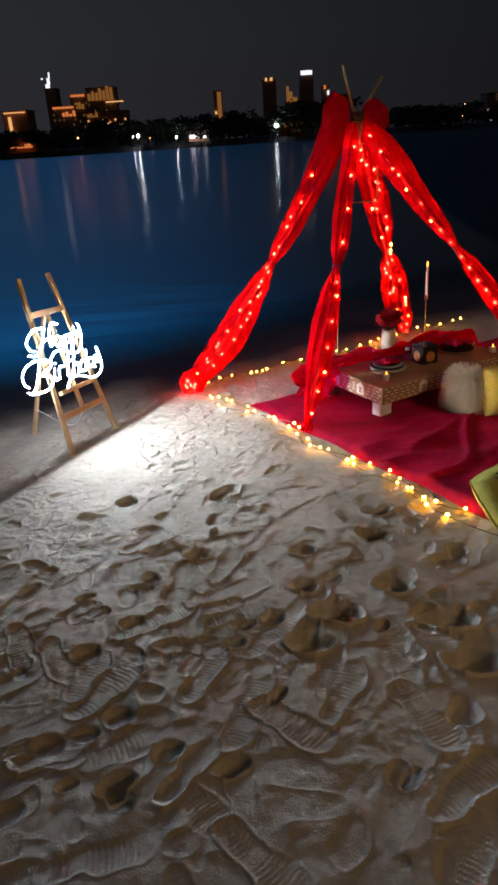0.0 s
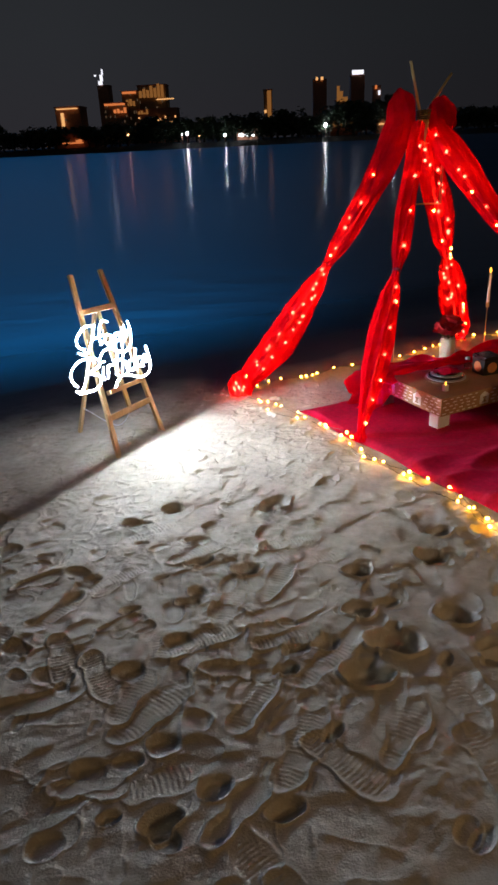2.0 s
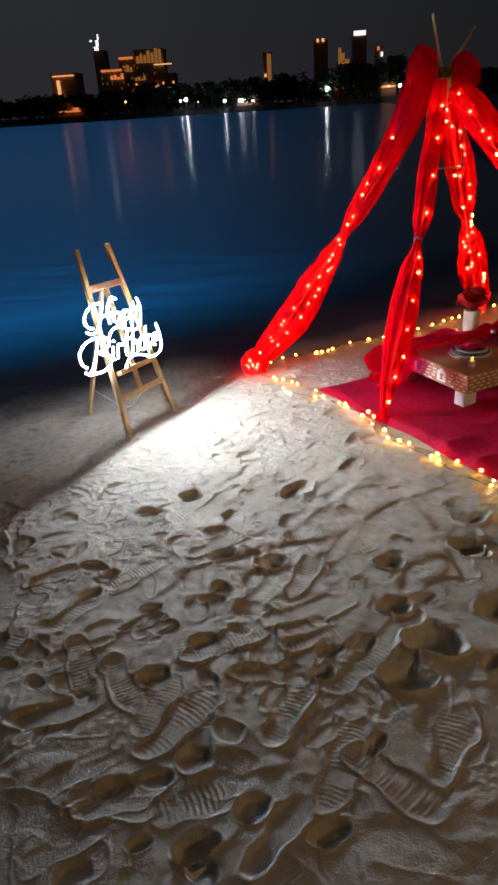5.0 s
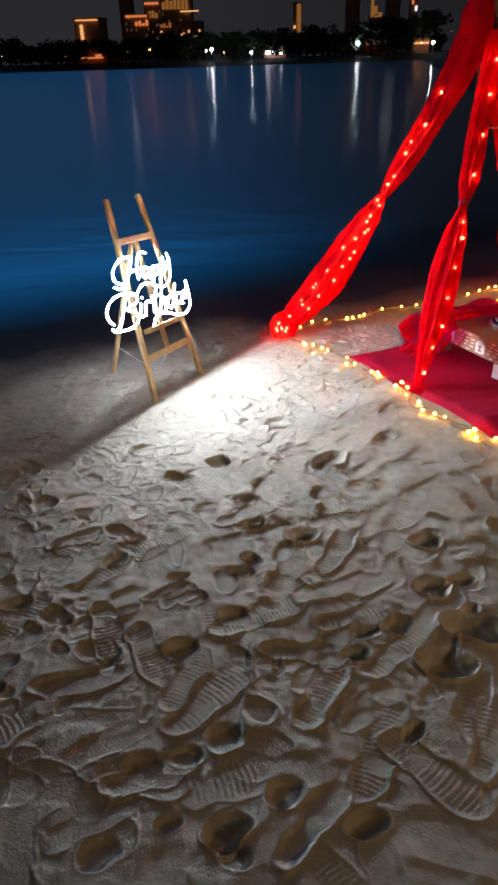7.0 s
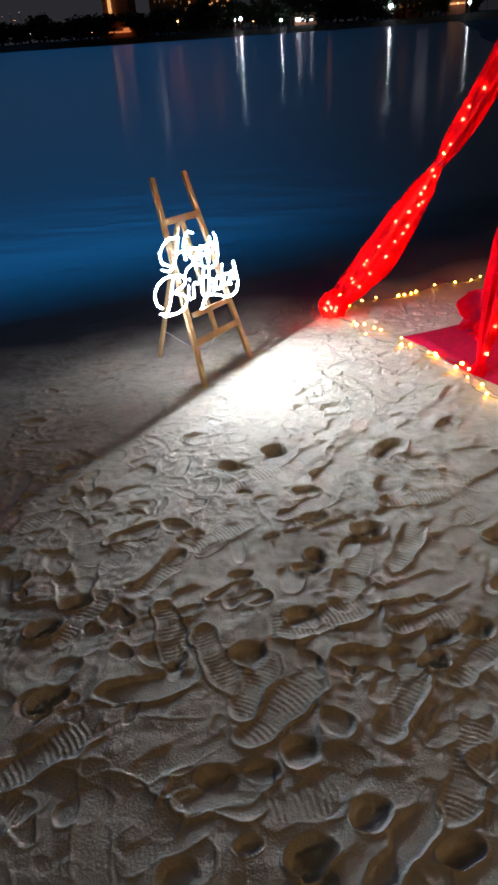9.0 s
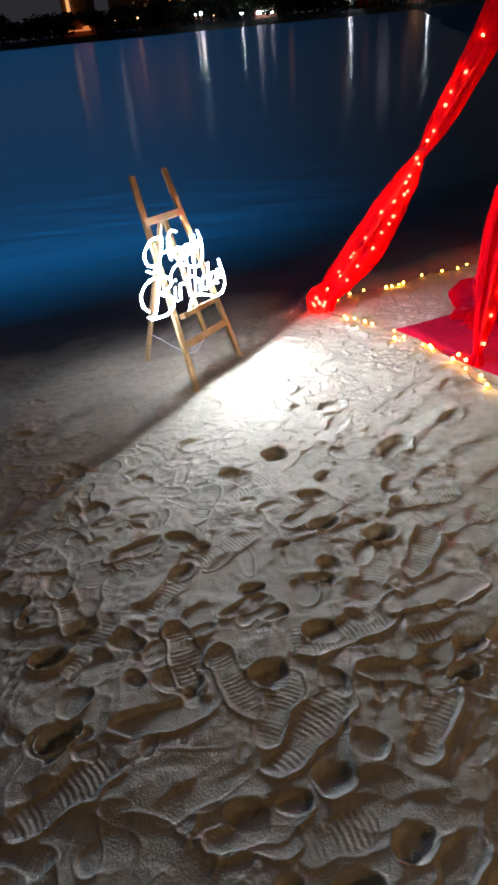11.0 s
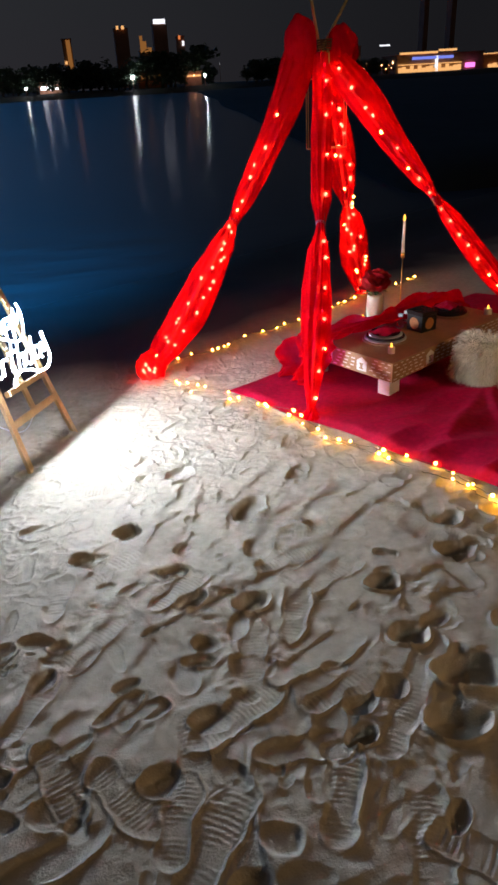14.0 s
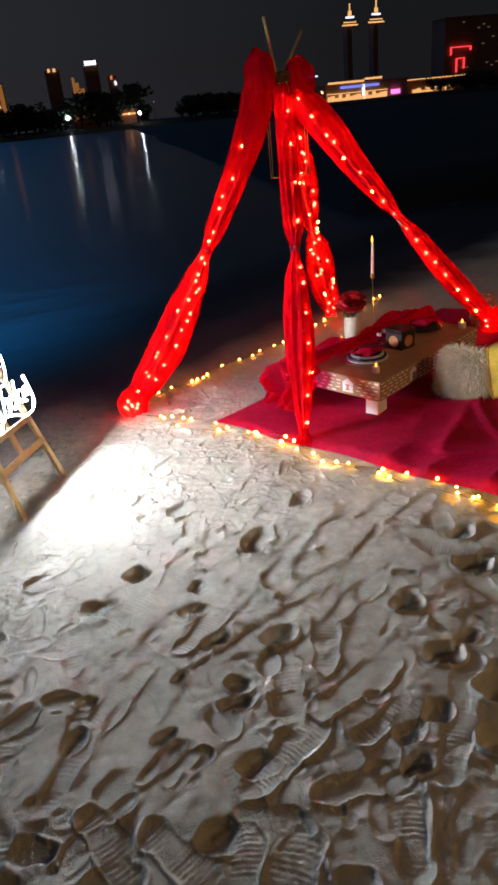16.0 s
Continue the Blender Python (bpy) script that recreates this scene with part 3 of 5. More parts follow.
    letter("y", [(0.488, 0.468), (0.470, 0.434), (0.486, 0.425), (0.515, 0.449)], [(0.531, 0.511), (0.522, 0.449), (0.503, 0.389), (0.453, 0.354), (0.381, 0.352), (0.319, 0.382), (0.253, 0.402), (0.199, 0.390), (0.157, 0.356)])


build_easel()
build_neon()


# ---- tent of four poles wrapped in red tulle ----
def foot(x, y):
    return Vector((x, y, gz(x, y)))


A, B, C, D = foot(-0.30, 4.590), foot(0.405, 3.640), foot(1.50, 5.80), foot(2.18, 4.60)
KNOT = Vector((0.955, 5.12, 1.60))


def build_tent():
    tent = thing("tent_frame", (A + B + C + D) / 4, "four thin bamboo poles tied into a pyramid tent frame", "tent frame")
    for a, tip in ((A, Vector((1.15, 5.25, 1.873))), (B, Vector((1.011, 5.18, 1.67))), (C, Vector((0.845, 5.054, 1.939))), (D, Vector((0.925, 5.17, 1.66)))):
        bm = bmesh.new()
        sweep(bm, [a.lerp(tip, i / 14) for i in range(15)], lambda f, t: 0.0115 - 0.003 * f + (0.0012 if int(f * 14.01) % 3 == 0 else 0), 8)
        part("pole", bm, BAMBOO, tent)
    bm = bmesh.new()
    for k in range(5):
        z = 1.60 + k * 0.012
        sweep(bm, [KNOT + Vector((0.05 * math.cos(t), 0.05 * math.sin(t), z - 1.6 + 0.002 * t)) for t in [i * 0.45 for i in range(15)]], 0.005, 5)
    part("lashing", bm, WIRE, tent, "dark cord lashing round the crossed poles")


bulb_mesh = None
wire_rng = random.Random(21)


def bulb():
    global bulb_mesh
    if bulb_mesh is None:
        bm = bmesh.new()
        bmesh.ops.create_icosphere(bm, subdivisions=1, radius=0.0105)
        bulb_mesh = finish(bm, "bulb", BULB_GLOW)
    return bulb_mesh


def string_lights(pts, spots, label, at, sizes=(0.9, 1.1)):
    """A thin wire with a small lamp at every spot."""
    s = thing("string_light", at, label, "string lights", "warm string lights")
    bm = bmesh.new()
    sweep(bm, pts, 0.0016, 4)
    part("wire", bm, WIRE, s)
    for p in spots:
        ob = new("bulb", bulb())
        under(ob, s)
        ob.location = p
        ob.scale = [wire_rng.uniform(*sizes)] * 3
    return s


def swag(points, widths, folds, seed, ripple=0.16):
    """A gathered length of fabric: a pleated tube along points, widths at even steps."""
    bm, rng = bmesh.new(), random.Random(seed)
    ph = [rng.uniform(0, 6.28) for _ in range(4)]
    pts = curve_points(points, 10)

    def radius(f, t):
        g = f * (len(widths) - 1)
        i = min(int(g), len(widths) - 2)
        k = g - i
        k = k * k * (3 - 2 * k)
        w = widths[i] * (1 - k) + widths[i + 1] * k
        return w * (1 + ripple * math.sin(folds * t + ph[0] + 2.2 * f) + 0.6 * ripple * math.sin((folds + 3) * t + ph[1] - 4 * f) + 0.10 * math.sin(2 * t + ph[2] + 5 * f) + 0.05 * math.sin(9 * f + ph[3] + t))
    sweep(bm, pts, radius, 40, cap=False)
    return bm, pts, radius


def drape(base, knot, top, upper, lower, puff, seed, lit, label, hang=0.0, lean=0.0, reach=1.0):
    """One leg's fabric, tied once on its way, with its string of lamps inside."""
    rng = random.Random(seed)
    d = thing("drape", base, label, "fabric drape", "red tulle drapes")
    spots = []
    inward = Vector((KNOT.x - base.x, KNOT.y - base.y, 0)).normalized()
    sag = inward * hang + Vector((0, 0, -0.3 * hang - 0.004))
    for name, a, b, w in (("upper_swag", knot, top, upper), ("lower_swag", base + Vector((0, 0, 0.05)), knot, lower)):
        bm, pts, rad = swag([a, a.lerp(b, 0.33) + sag, a.lerp(b, 0.67) + sag, b], w, 9, rng.random())
        part(name, bm, TULLE, d)
        count = lit[0] if name == "upper_swag" else lit[1]
        for k in range(count):
            f = (k + 0.5 + rng.uniform(-0.25, 0.25)) / count * (reach if name == "upper_swag" else 1)
            p = pts[int(f * (len(pts) - 1))]
            r = rad(f, 0) * rng.uniform(0.6, 0.8)
            sway = rng.uniform(-0.3, 0.3) + (0 if lean else rng.choice((-1.2, -0.2, 1.1)))
            side = (Vector((-0.30 + lean * 0.98 + sway, -0.95 - lean * 0.2, rng.uniform(-0.2, 0.4)))).normalized()
            spots.append(p + side * r)
    bm = bmesh.new()
    for k in range(3):
        axis_ = (top - base).normalized()
        q = axis_.orthogonal().normalized()
        w_ = axis_.cross(q)
        sweep(bm, [knot + axis_ * (0.006 * k - 0.006) + (q * math.cos(t) + w_ * math.sin(t)) * 0.026 for t in [i * 0.5 for i in range(14)]], 0.0018, 5)
    part("tie", bm, CORD, d, "thin cord tied round the fabric")
    if not puff:
        bm, pts, rad = swag([base + Vector((0, 0, 0.004)), base + Vector((0.003, 0.006, 0.03)), base + Vector((0.008, 0.014, 0.06))], (0.045, 0.03, 0.018), 9, rng.random())
        part("gathered_end", bm, TULLE, d)
    if puff:
        bm = bmesh.new()
        made = bmesh.ops.create_icosphere(bm, subdivisions=4, radius=1)
        for v in made["verts"]:
            c = v.co.copy()
            k = 1 + 0.10 * math.sin(9 * math.atan2(c.y, c.x) + 2 * c.z + seed) + 0.12 * noise.noise(c * 2.3 + Vector((seed, 0, 0)))
            v.co = base + Vector((c.x * puff * k, c.y * puff * k, max(c.z * puff * 1.1 * k + puff * 0.8, 0.002)))
        part("gathered_end", bm, TULLE, d)
        for k in range(5):
            t = rng.uniform(3.0, 6.0)
            spots.append(base + Vector((0.6 * puff * math.cos(t), 0.6 * puff * math.sin(t), puff * rng.uniform(0.3, 1.4))))
    spots.sort(key=lambda p: p.z)
    wire = curve_points(spots, 3)
    string_lights(wire, spots, "string of warm white lamps inside red tulle", base + Vector((0, 0, 0.02)), (1.0, 1.2) if lit[0] > 12 else (0.9, 1.15))


build_tent()
AK, BK, CK, DK = Vector((0.308, 4.86, 0.735)), Vector((0.690, 4.365, 0.765)), Vector((1.262, 5.505, 0.668)), Vector((1.605, 4.87, 0.772))
drape(A, AK, Vector((0.815, 5.07, 1.64)), (0.028, 0.056, 0.068, 0.076, 0.085, 0.085, 0.07), (0.05, 0.078, 0.095, 0.088, 0.068, 0.03), 0.085, 1.0, (6, 22), "red tulle wrapped round a tent pole and lit from inside", 0.03, 0.0, 0.65)
drape(B, BK, Vector((0.905, 5.00, 1.58)), (0.022, 0.048, 0.055, 0.054, 0.05, 0.046, 0.035), (0.018, 0.042, 0.062, 0.068, 0.058, 0.022), 0.0, 2.0, (4, 7), "red tulle fabric tied round the front tent pole", 0.0, 1.6)
drape(C, CK, Vector((0.975, 5.18, 1.56)), (0.035, 0.07, 0.078, 0.08, 0.075, 0.07, 0.06), (0.05, 0.075, 0.09, 0.095, 0.08, 0.035), 0.0, 3.0, (18, 19), "red tulle fabric on the back tent pole, thick with lamps")
drape(D, DK, Vector((1.03, 5.09, 1.55)), (0.026, 0.052, 0.062, 0.07, 0.078, 0.078, 0.06), (0.04, 0.052, 0.058, 0.058, 0.052, 0.026), 0.09, 4.0, (9, 9), "red tulle fabric tied round a tent pole, ending in a puff", 0.0, -0.9)


def rosette(center, r, seed, label):
    bm = bmesh.new()
    made = bmesh.ops.create_icosphere(bm, subdivisions=4, radius=1)
    for v in made["verts"]:
        c = v.co.copy()
        k = 1 + 0.045 * math.sin(11 * math.atan2(c.y, c.x) + 3 * c.z + seed) + 0.16 * noise.noise(c * 2 + Vector((seed, 2, 0)))
        v.co = center + Vector((c.x * r.x, c.y * r.y, c.z * r.z)) * k
    solo("fabric_rosette", bm, TULLE, label, "fabric rosette", "tulle rosettes")


rosette(Vector((0.80, 5.06, 1.62)), Vector((0.092, 0.085, 0.165)), 1.5, "puffed red tulle rosette at the tent top")
rosette(Vector((1.075, 5.13, 1.615)), Vector((0.095, 0.08, 0.12)), 4.5, "dark red tulle rosette behind the pole crossing")


def build_pendant():
    """The slim gilt frame lantern that hangs inside the tent top."""
    lamp = thing("hanging_lantern", (0.985, 5.15, 1.07), "slim gilt wire frame lantern hanging in the tent top", "lantern")
    c, w, d, z0, z1 = Vector((0.985, 5.15, 0)), 0.122, 0.05, 1.075, 1.46
    for sx in (-1, 1):
        for sy in (-1, 1):
            bm = bmesh.new()
            p = c + Vector((sx * w, sy * d * 0.4, 0))
            bar(bm, p + Vector((0, 0, z0)), p + Vector((0, 0, z1)), 0.006, 0.006, (1, 0, 0), 0.001)
            part("upright", bm, BRASS, lamp, smooth=False)
    for z in (z0, z1):
        bm = bmesh.new()
        for sx in (-1, 1):
            bar(bm, c + Vector((sx * w, -d * 0.46, z)), c + Vector((sx * w, d * 0.46, z)), 0.008, 0.008, (1, 0, 0), 0.001)
        for sy in (-1, 1):
            bar(bm, c + Vector((-w, sy * d * 0.4, z)), c + Vector((w, sy * d * 0.4, z)), 0.006, 0.006, (0, 0, 1), 0.001)
        part("rim", bm, BRASS, lamp, smooth=False)
    bm = bmesh.new()
    sweep(bm, [c + Vector((-w, 0, z1)), c + Vector((-0.02, -0.04, 1.58)), c + Vector((w, 0, z1))], 0.002, 5)
    part("hanger", bm, BRASS, lamp)


build_pendant()

# ---- lamps on the ground ----
def ground_string(ctrl, wander, step, seed, lift, label):
    rng = random.Random(seed)
    pts = curve_points([Vector((x, y, 0)) for x, y in ctrl], 24)
    a, b = rng.uniform(0, 6), rng.uniform(0, 6)
    out, spots, run, last = [], [], 0.0, None
    for p in pts:
        if last is not None:
            run += (p - last).length
        last = p.copy()
        q = p + V * 0 + Vector((math.sin(run * 7 + a), math.cos(run * 9 + b), 0)) * wander + Vector((rng.uniform(-1, 1), rng.uniform(-1, 1), 0)) * 0.006
        q.z = gz(q.x, q.y) + lift + 0.006 * math.sin(run * 13 + a)
        out.append(q)
    acc = 0.0
    for p, q in zip(out, out[1:]):
        acc += (q - p).length
        if acc > step:
            acc = rng.uniform(-0.9, 0.75) * step
            spots.append(q + Vector((rng.uniform(-0.008, 0.008), rng.uniform(-0.008, 0.008), 0.007)))
    string_lights(out, spots, label, out[0], (0.5, 0.9))


FRONT = [(-0.28, 4.50), (-0.10, 4.33), (0.10, 4.10), (0.36, 3.62), (0.52, 3.30), (0.70, 2.97), (0.90, 2.62), (1.06, 2.36), (1.30, 1.95)]
ground_string(FRONT, 0.03, 0.12, 3, 0.012, "string of warm white lamps lying on the sand along the rug")
ground_string([(x - 0.035, y - 0.035) for x, y in FRONT], 0.045, 0.19, 8, 0.010, "second string of warm lamps on the sand before the rug")
ground_string([(-0.30, 4.62), (0.02, 4.87), (0.60, 5.17), (1.155, 5.49), (1.52, 5.78), (2.1, 6.05)], 0.022, 0.11, 5, 0.014, "string of warm white lamps on the sand behind the tent")


# ---- rug ----
def build_rug():
    bm = bmesh.new()

    def place(s, t):
        a, b = s * RUG_LONG, t * RUG_WIDE
        p = RUG_CORNER + U * (a + 0.012 * math.sin(b * 9)) - V * (b + 0.015 * math.sin(a * 5))
        w = Vector((a, b, 0))
        fold = max(0.0, noise.noise(w * 1.6 + Vector((3, 1, 0)))) * 0.026 + 0.017 * (1 - abs(noise.noise(Vector((a * 2.2 + b, b * 4.5 - a, 3))) * 3.2)) * max(0, min(1, b * 1.4 - 0.7)) + 0.005 * noise.noise(w * 7) + 0.0025 * noise.noise(w * 19) + abs(noise.noise(Vector((a * 1.2 + b * 2.6, b * 0.8 - a * 1.8, 4)))) * 0.011 * min(1, b)
        crease = 0.020 * math.exp(-((b - 1.55 + 0.35 * a - 0.1 * math.sin(6 * a)) / 0.022) ** 2) + 0.011 * math.exp(-((b - 1.30 + 0.22 * a) / 0.03) ** 2) * (a > 0.2)
        edge = min(s, 1 - s, t, 1 - t)
        p.z = gz(p.x, p.y) + (0.016 + fold + crease) * min(1, edge * 60) + 0.004
        return p
    sheet(bm, 170, 160, place)
    solo("rug", bm, VELVET, "wrinkled burgundy velvet cloth spread on the sand", "rug")


build_rug()

# ---- low table and what stands on it ----
TABLE = Vector((0.858, 3.712, 0))
TABLE_Z = 0.171


def tb(u, v, h=0.0):
    p = TABLE + U * u + V * v
    return Vector((p.x, p.y, TABLE_Z + h))


AXES = (U, V, Vector((0, 0, 1)))


def build_table():
    long, wide, thick = 1.05, 0.60, 0.105
    c = tb(long / 2, wide / 2, -TABLE_Z)
    t = thing("low_table", (c.x, c.y, gz(c.x, c.y)), "low picnic table of brown board printed with white bricks", "table")
    bm = bmesh.new()
    box(bm, tb(long / 2, wide / 2, -thick / 2), (long, wide, thick), AXES, 0.004)
    top = part("tabletop", bm, KRAFT, t, "brown printed board top", False)
    for u, v in ((0.04, 0.05), (long - 0.04, 0.05), (0.04, wide - 0.05), (long - 0.04, wide - 0.05)):
        bm = bmesh.new()
        p = tb(u, v)
        z0 = gz(p.x, p.y) + 0.008
        box(bm, Vector((p.x, p.y, (z0 + TABLE_Z - thick) / 2)), (0.085, 0.075, TABLE_Z - thick - z0), AXES, 0.003)
        part("leg", bm, WHITE, t, "white block leg", False)
    rng = random.Random(4)

    brick_marks = {}
    for along, out in ((V, -U), (U, -V)):
        for w in (0.020, 0.026):
            bm = bmesh.new()
            box(bm, Vector((0, 0, 0)), (w, 0.002, 0.0055), (along, out, Vector((0, 0, 1))))
            brick_marks[w, along.x > 0] = finish(bm, "brick_print", PRINT, False)

    def marks(name, along, out, origin, span, houses):
        rows = 5
        for r in range(rows):
            z = -thick + 0.014 + r * (thick - 0.026) / (rows - 1)
            x = 0.012 + (0.02 if r % 2 else 0)
            while x < span - 0.03:
                w = rng.choice((0.020, 0.026))
                if all(abs(x + w / 2 - h) > 0.052 for h in houses):
                    ob = under(new(name, brick_marks[w, along.x > 0]), top)
                    ob.location = origin + along * (x + w / 2) + out * 0.001 + Vector((0, 0, z))
                x += w + rng.uniform(0.016, 0.03)
        for h in houses:
            bm = bmesh.new()
            o = origin + along * h + out * 0.001 + Vector((0, 0, -thick / 2))
            for sgn in (0.0, 0.002):
                ring = [bm.verts.new(o + along * x + out * sgn + Vector((0, 0, z))) for x, z in ((-0.033, -0.036), (0.033, -0.036), (0.033, 0.014), (0.039, 0.014), (0.0, 0.040), (-0.039, 0.014), (-0.033, 0.014))]
                bm.faces.new(ring)
            part("house_print", bm, PRINT, top, "white printed house", False)
            bm = bmesh.new()
            for dz in (-0.022, 0.004):
                box(bm, o + along * 0.0 + out * 0.003 + Vector((0, 0, dz)), (0.026, 0.002, 0.007), (along, out, Vector((0, 0, 1))))
            box(bm, o + out * 0.003 + Vector((0, 0, -0.009)), (0.014, 0.002, 0.024), (along, out, Vector((0, 0, 1))))
            under(new("printed_window", finish(bm, "printed_window", KRAFT, False)), top)
    marks("brick_print", V, -U, tb(0, 0), wide, (0.20, 0.44))
    marks("brick_print", U, -V, tb(0, 0), long, (0.32, 0.78))


def build_setting(u, v, name, label, rim, group="place settings"):
    p = tb(u, v)
    s = thing("plate_stack", p, label, "plates", group)
    for r, h, m in ((0.125, 0.0, KRAFT), (0.115, 0.008, rim), (0.105, 0.019, DARKPLATE), (0.092, 0.028, rim), (0.08, 0.037, DARKPLATE)):
        bm = bmesh.new()
        lathe(bm, p, [(r * 0.6, h + 0.001), (r * 0.72, h + 0.002), (r, h + 0.010), (r, h + 0.013), (r * 0.9, h + 0.0105), (r * 0.68, h + 0.006), (0.01, h + 0.006)], 36)
        part("plate", bm, m, s)
    bm = bmesh.new()

    def place(a, b):
        x, y = (a - 0.5) * 0.15, (b - 0.5) * 0.12
        return p + U * x + V * y + Vector((0, 0, 0.053 + 0.022 * math.exp(-(x * x + y * y) * 600) + 0.012 * noise.noise(Vector((x * 40 + u * 9, y * 40, 1)))))
    sheet(bm, 16, 16, place)
    solo("napkin", bm, VELVET, "crumpled dark red napkin on a plate", "napkin", "napkins")


def build_giftbox():
    p = tb(0.535, 0.215)
    g = thing("gift_box", p, "black cube gift box with a round copper label", "box")
    ax = (Matrix.Rotation(radians(-8), 3, "Z") @ U, Matrix.Rotation(radians(-8), 3, "Z") @ V, Vector((0, 0, 1)))
    bm = bmesh.new()
    box(bm, p + Vector((0, 0, 0.047)), (0.115, 0.115, 0.094), ax, 0.003)
    part("body", bm, BLACK, g, smooth=False)
    bm = bmesh.new()
    box(bm, p + Vector((0, 0, 0.104)), (0.121, 0.121, 0.022), ax, 0.003)
    part("lid", bm, DARKPLATE, g, smooth=False)
    for d, e in ((ax[0], ax[1]), (ax[1], ax[0])):
        bm = bmesh.new()
        o = p - d * 0.0585 + Vector((0, 0, 0.047))
        ring = [bm.verts.new(o + e * 0.033 * math.cos(t * math.pi / 12) + Vector((0, 0, 0.033 * math.sin(t * math.pi / 12)))) for t in range(24)]
        f = bm.faces.new(ring)
        ex = bmesh.ops.extrude_face_region(bm, geom=[f])
        bmesh.ops.translate(bm, vec=-d * 0.002, verts=[x for x in ex["geom"] if isinstance(x, bmesh.types.BMVert)])
        part("label", bm, ORANGE, g, "round copper label", False)


def build_jar(u, v):
    p = tb(u, v)
    j = thing("glass_jar", p, "small clear glass jar with a metal cap", "jar", "glass jars")
    bm = bmesh.new()
    lathe(bm, p, [(0.017, 0.001), (0.019, 0.004), (0.019, 0.045), (0.013, 0.055), (0.013, 0.06)], 20)
    part("body", bm, GLASS, j)
    bm = bmesh.new()
    lathe(bm, p, [(0.0145, 0.058), (0.0145, 0.072), (0.012, 0.074)], 20)
    part("cap", bm, STEEL, j)


def build_tealight(u, v, r=0.018):
    p = tb(u, v)
    t = thing("tealight", p, "small ivory candle with an amber flame on the table", "candle", "tealights")
    bm = bmesh.new()
    lathe(bm, p, [(r, 0.001), (r * 1.03, 0.004), (r, 0.034), (r * 0.8, 0.036), (r * 0.3, 0.033)], 20)
    part("wax", bm, WAX, t)
    bm = bmesh.new()
    lathe(bm, p, [(0.002, 0.034), (0.0055, 0.040), (0.0045, 0.048), (0.001, 0.057)], 10)
    part("flame", bm, FLAME_GLOW, t, "amber flame")


def build_candlestick():
    p = foot(1.42, 4.885)
    s = thing("candlestick", p, "tall thin brass candlestick standing behind the table", "candlestick")
    bm = bmesh.new()
    lathe(bm, p, [(0.045, 0.0), (0.045, 0.008), (0.012, 0.016), (0.006, 0.03)], 20)
    part("base", bm, BRASS, s)
    bm = bmesh.new()
    lathe(bm, p, [(0.0042, 0.025), (0.0042, 0.455)], 10)
    part("stem", bm, BRASS, s)
    bm = bmesh.new()
    lathe(bm, p, [(0.005, 0.455), (0.013, 0.465), (0.013, 0.495), (0.011, 0.495)], 14)
    part("cup", bm, BRASS, s)
    c = thing("taper_candle", p + Vector((0, 0, 0.495)), "tall white taper candle with an amber flame", "candle")
    bm = bmesh.new()
    lathe(bm, p, [(0.0105, 0.490), (0.0105, 0.52), (0.0085, 0.69), (0.004, 0.694)], 14)
    part("wax", bm, WAX, c)
    bm = bmesh.new()
    lathe(bm, p, [(0.002, 0.694), (0.0075, 0.705), (0.006, 0.717), (0.001, 0.733)], 10)
    part("flame", bm, FLAME_GLOW, c, "amber flame")


def build_bouquet():
    p = tb(0.525, 0.545)
    v = thing("vase", p, "cream ceramic vase standing at the table edge", "vase")
    bm = bmesh.new()
    lathe(bm, p, [(0.040, 0.001), (0.045, 0.01), (0.050, 0.06), (0.047, 0.135), (0.043, 0.148), (0.039, 0.146), (0.039, 0.09)], 28)
    part("body", bm, CERAMIC, v)
    bq = thing("rose_bouquet", p + Vector((0, 0, 0.14)), "bunch of dark red roses in the cream vase", "flowers")
    rng = random.Random(12)
    bm = bmesh.new()
    for k in range(15):
        t, tilt, size = k * 2.39996, 0.25 + k * 0.085, 0.010 + k * 0.0021
        rot = Matrix.Rotation(t, 3, "Z") @ Matrix.Rotation(tilt * 0.75, 3, "Y")
        grid = [[bm.verts.new(rot @ Vector((0.18 * size * (i - 1) ** 2 * -1 + 0.35 * size + 0.25 * size * (j / 3) ** 2, (i - 1) * size * (0.55 + 0.35 * math.sin(j * 1.0)), (j - 0.6) * size * 0.62))) for j in range(4)] for i in range(3)]
        for i in range(2):
            for j in range(3):
                bm.faces.new((grid[i][j], grid[i + 1][j], grid[i + 1][j + 1], grid[i][j + 1]))
    head = finish(bm, "rose", ROSE)
    for k in range(24):
        t, up = k * 2.4, 1 - 1.35 * k / 24
        r = 0.055 * math.sqrt(max(0, 1 - up * up))
        ob = under(new("rose", head), bq)
        ob.location = p + Vector((r * math.cos(t), r * math.sin(t), 0.200 + 0.062 * up + rng.uniform(-0.006, 0.008)))
        ob.rotation_euler = (rng.uniform(-0.3, 0.3) - r * math.sin(t) * 12, rng.uniform(-0.3, 0.3) + r * math.cos(t) * 12, rng.uniform(0, 6))
        ob.scale = [rng.uniform(0.7, 0.9)] * 3
    for k in range(6):
        bm = bmesh.new()
        t = k * 1.05 + 0.3
        o = p + Vector((0, 0, 0.145))
        d, sd = Vector((math.cos(t), math.sin(t), 0)), Vector((-math.sin(t), math.cos(t), 0))
        sheet(bm, 6, 2, lambda a, b: o + d * (0.02 + 0.055 * a) + sd * (b - 0.5) * 0.035 * math.sin(math.pi * min(0.98, a + 0.05)) + Vector((0, 0, 0.03 * math.sin(a * 2.4) - 0.004 * abs(b - 0.5))))
        part("leaf", bm, LEAF, bq)


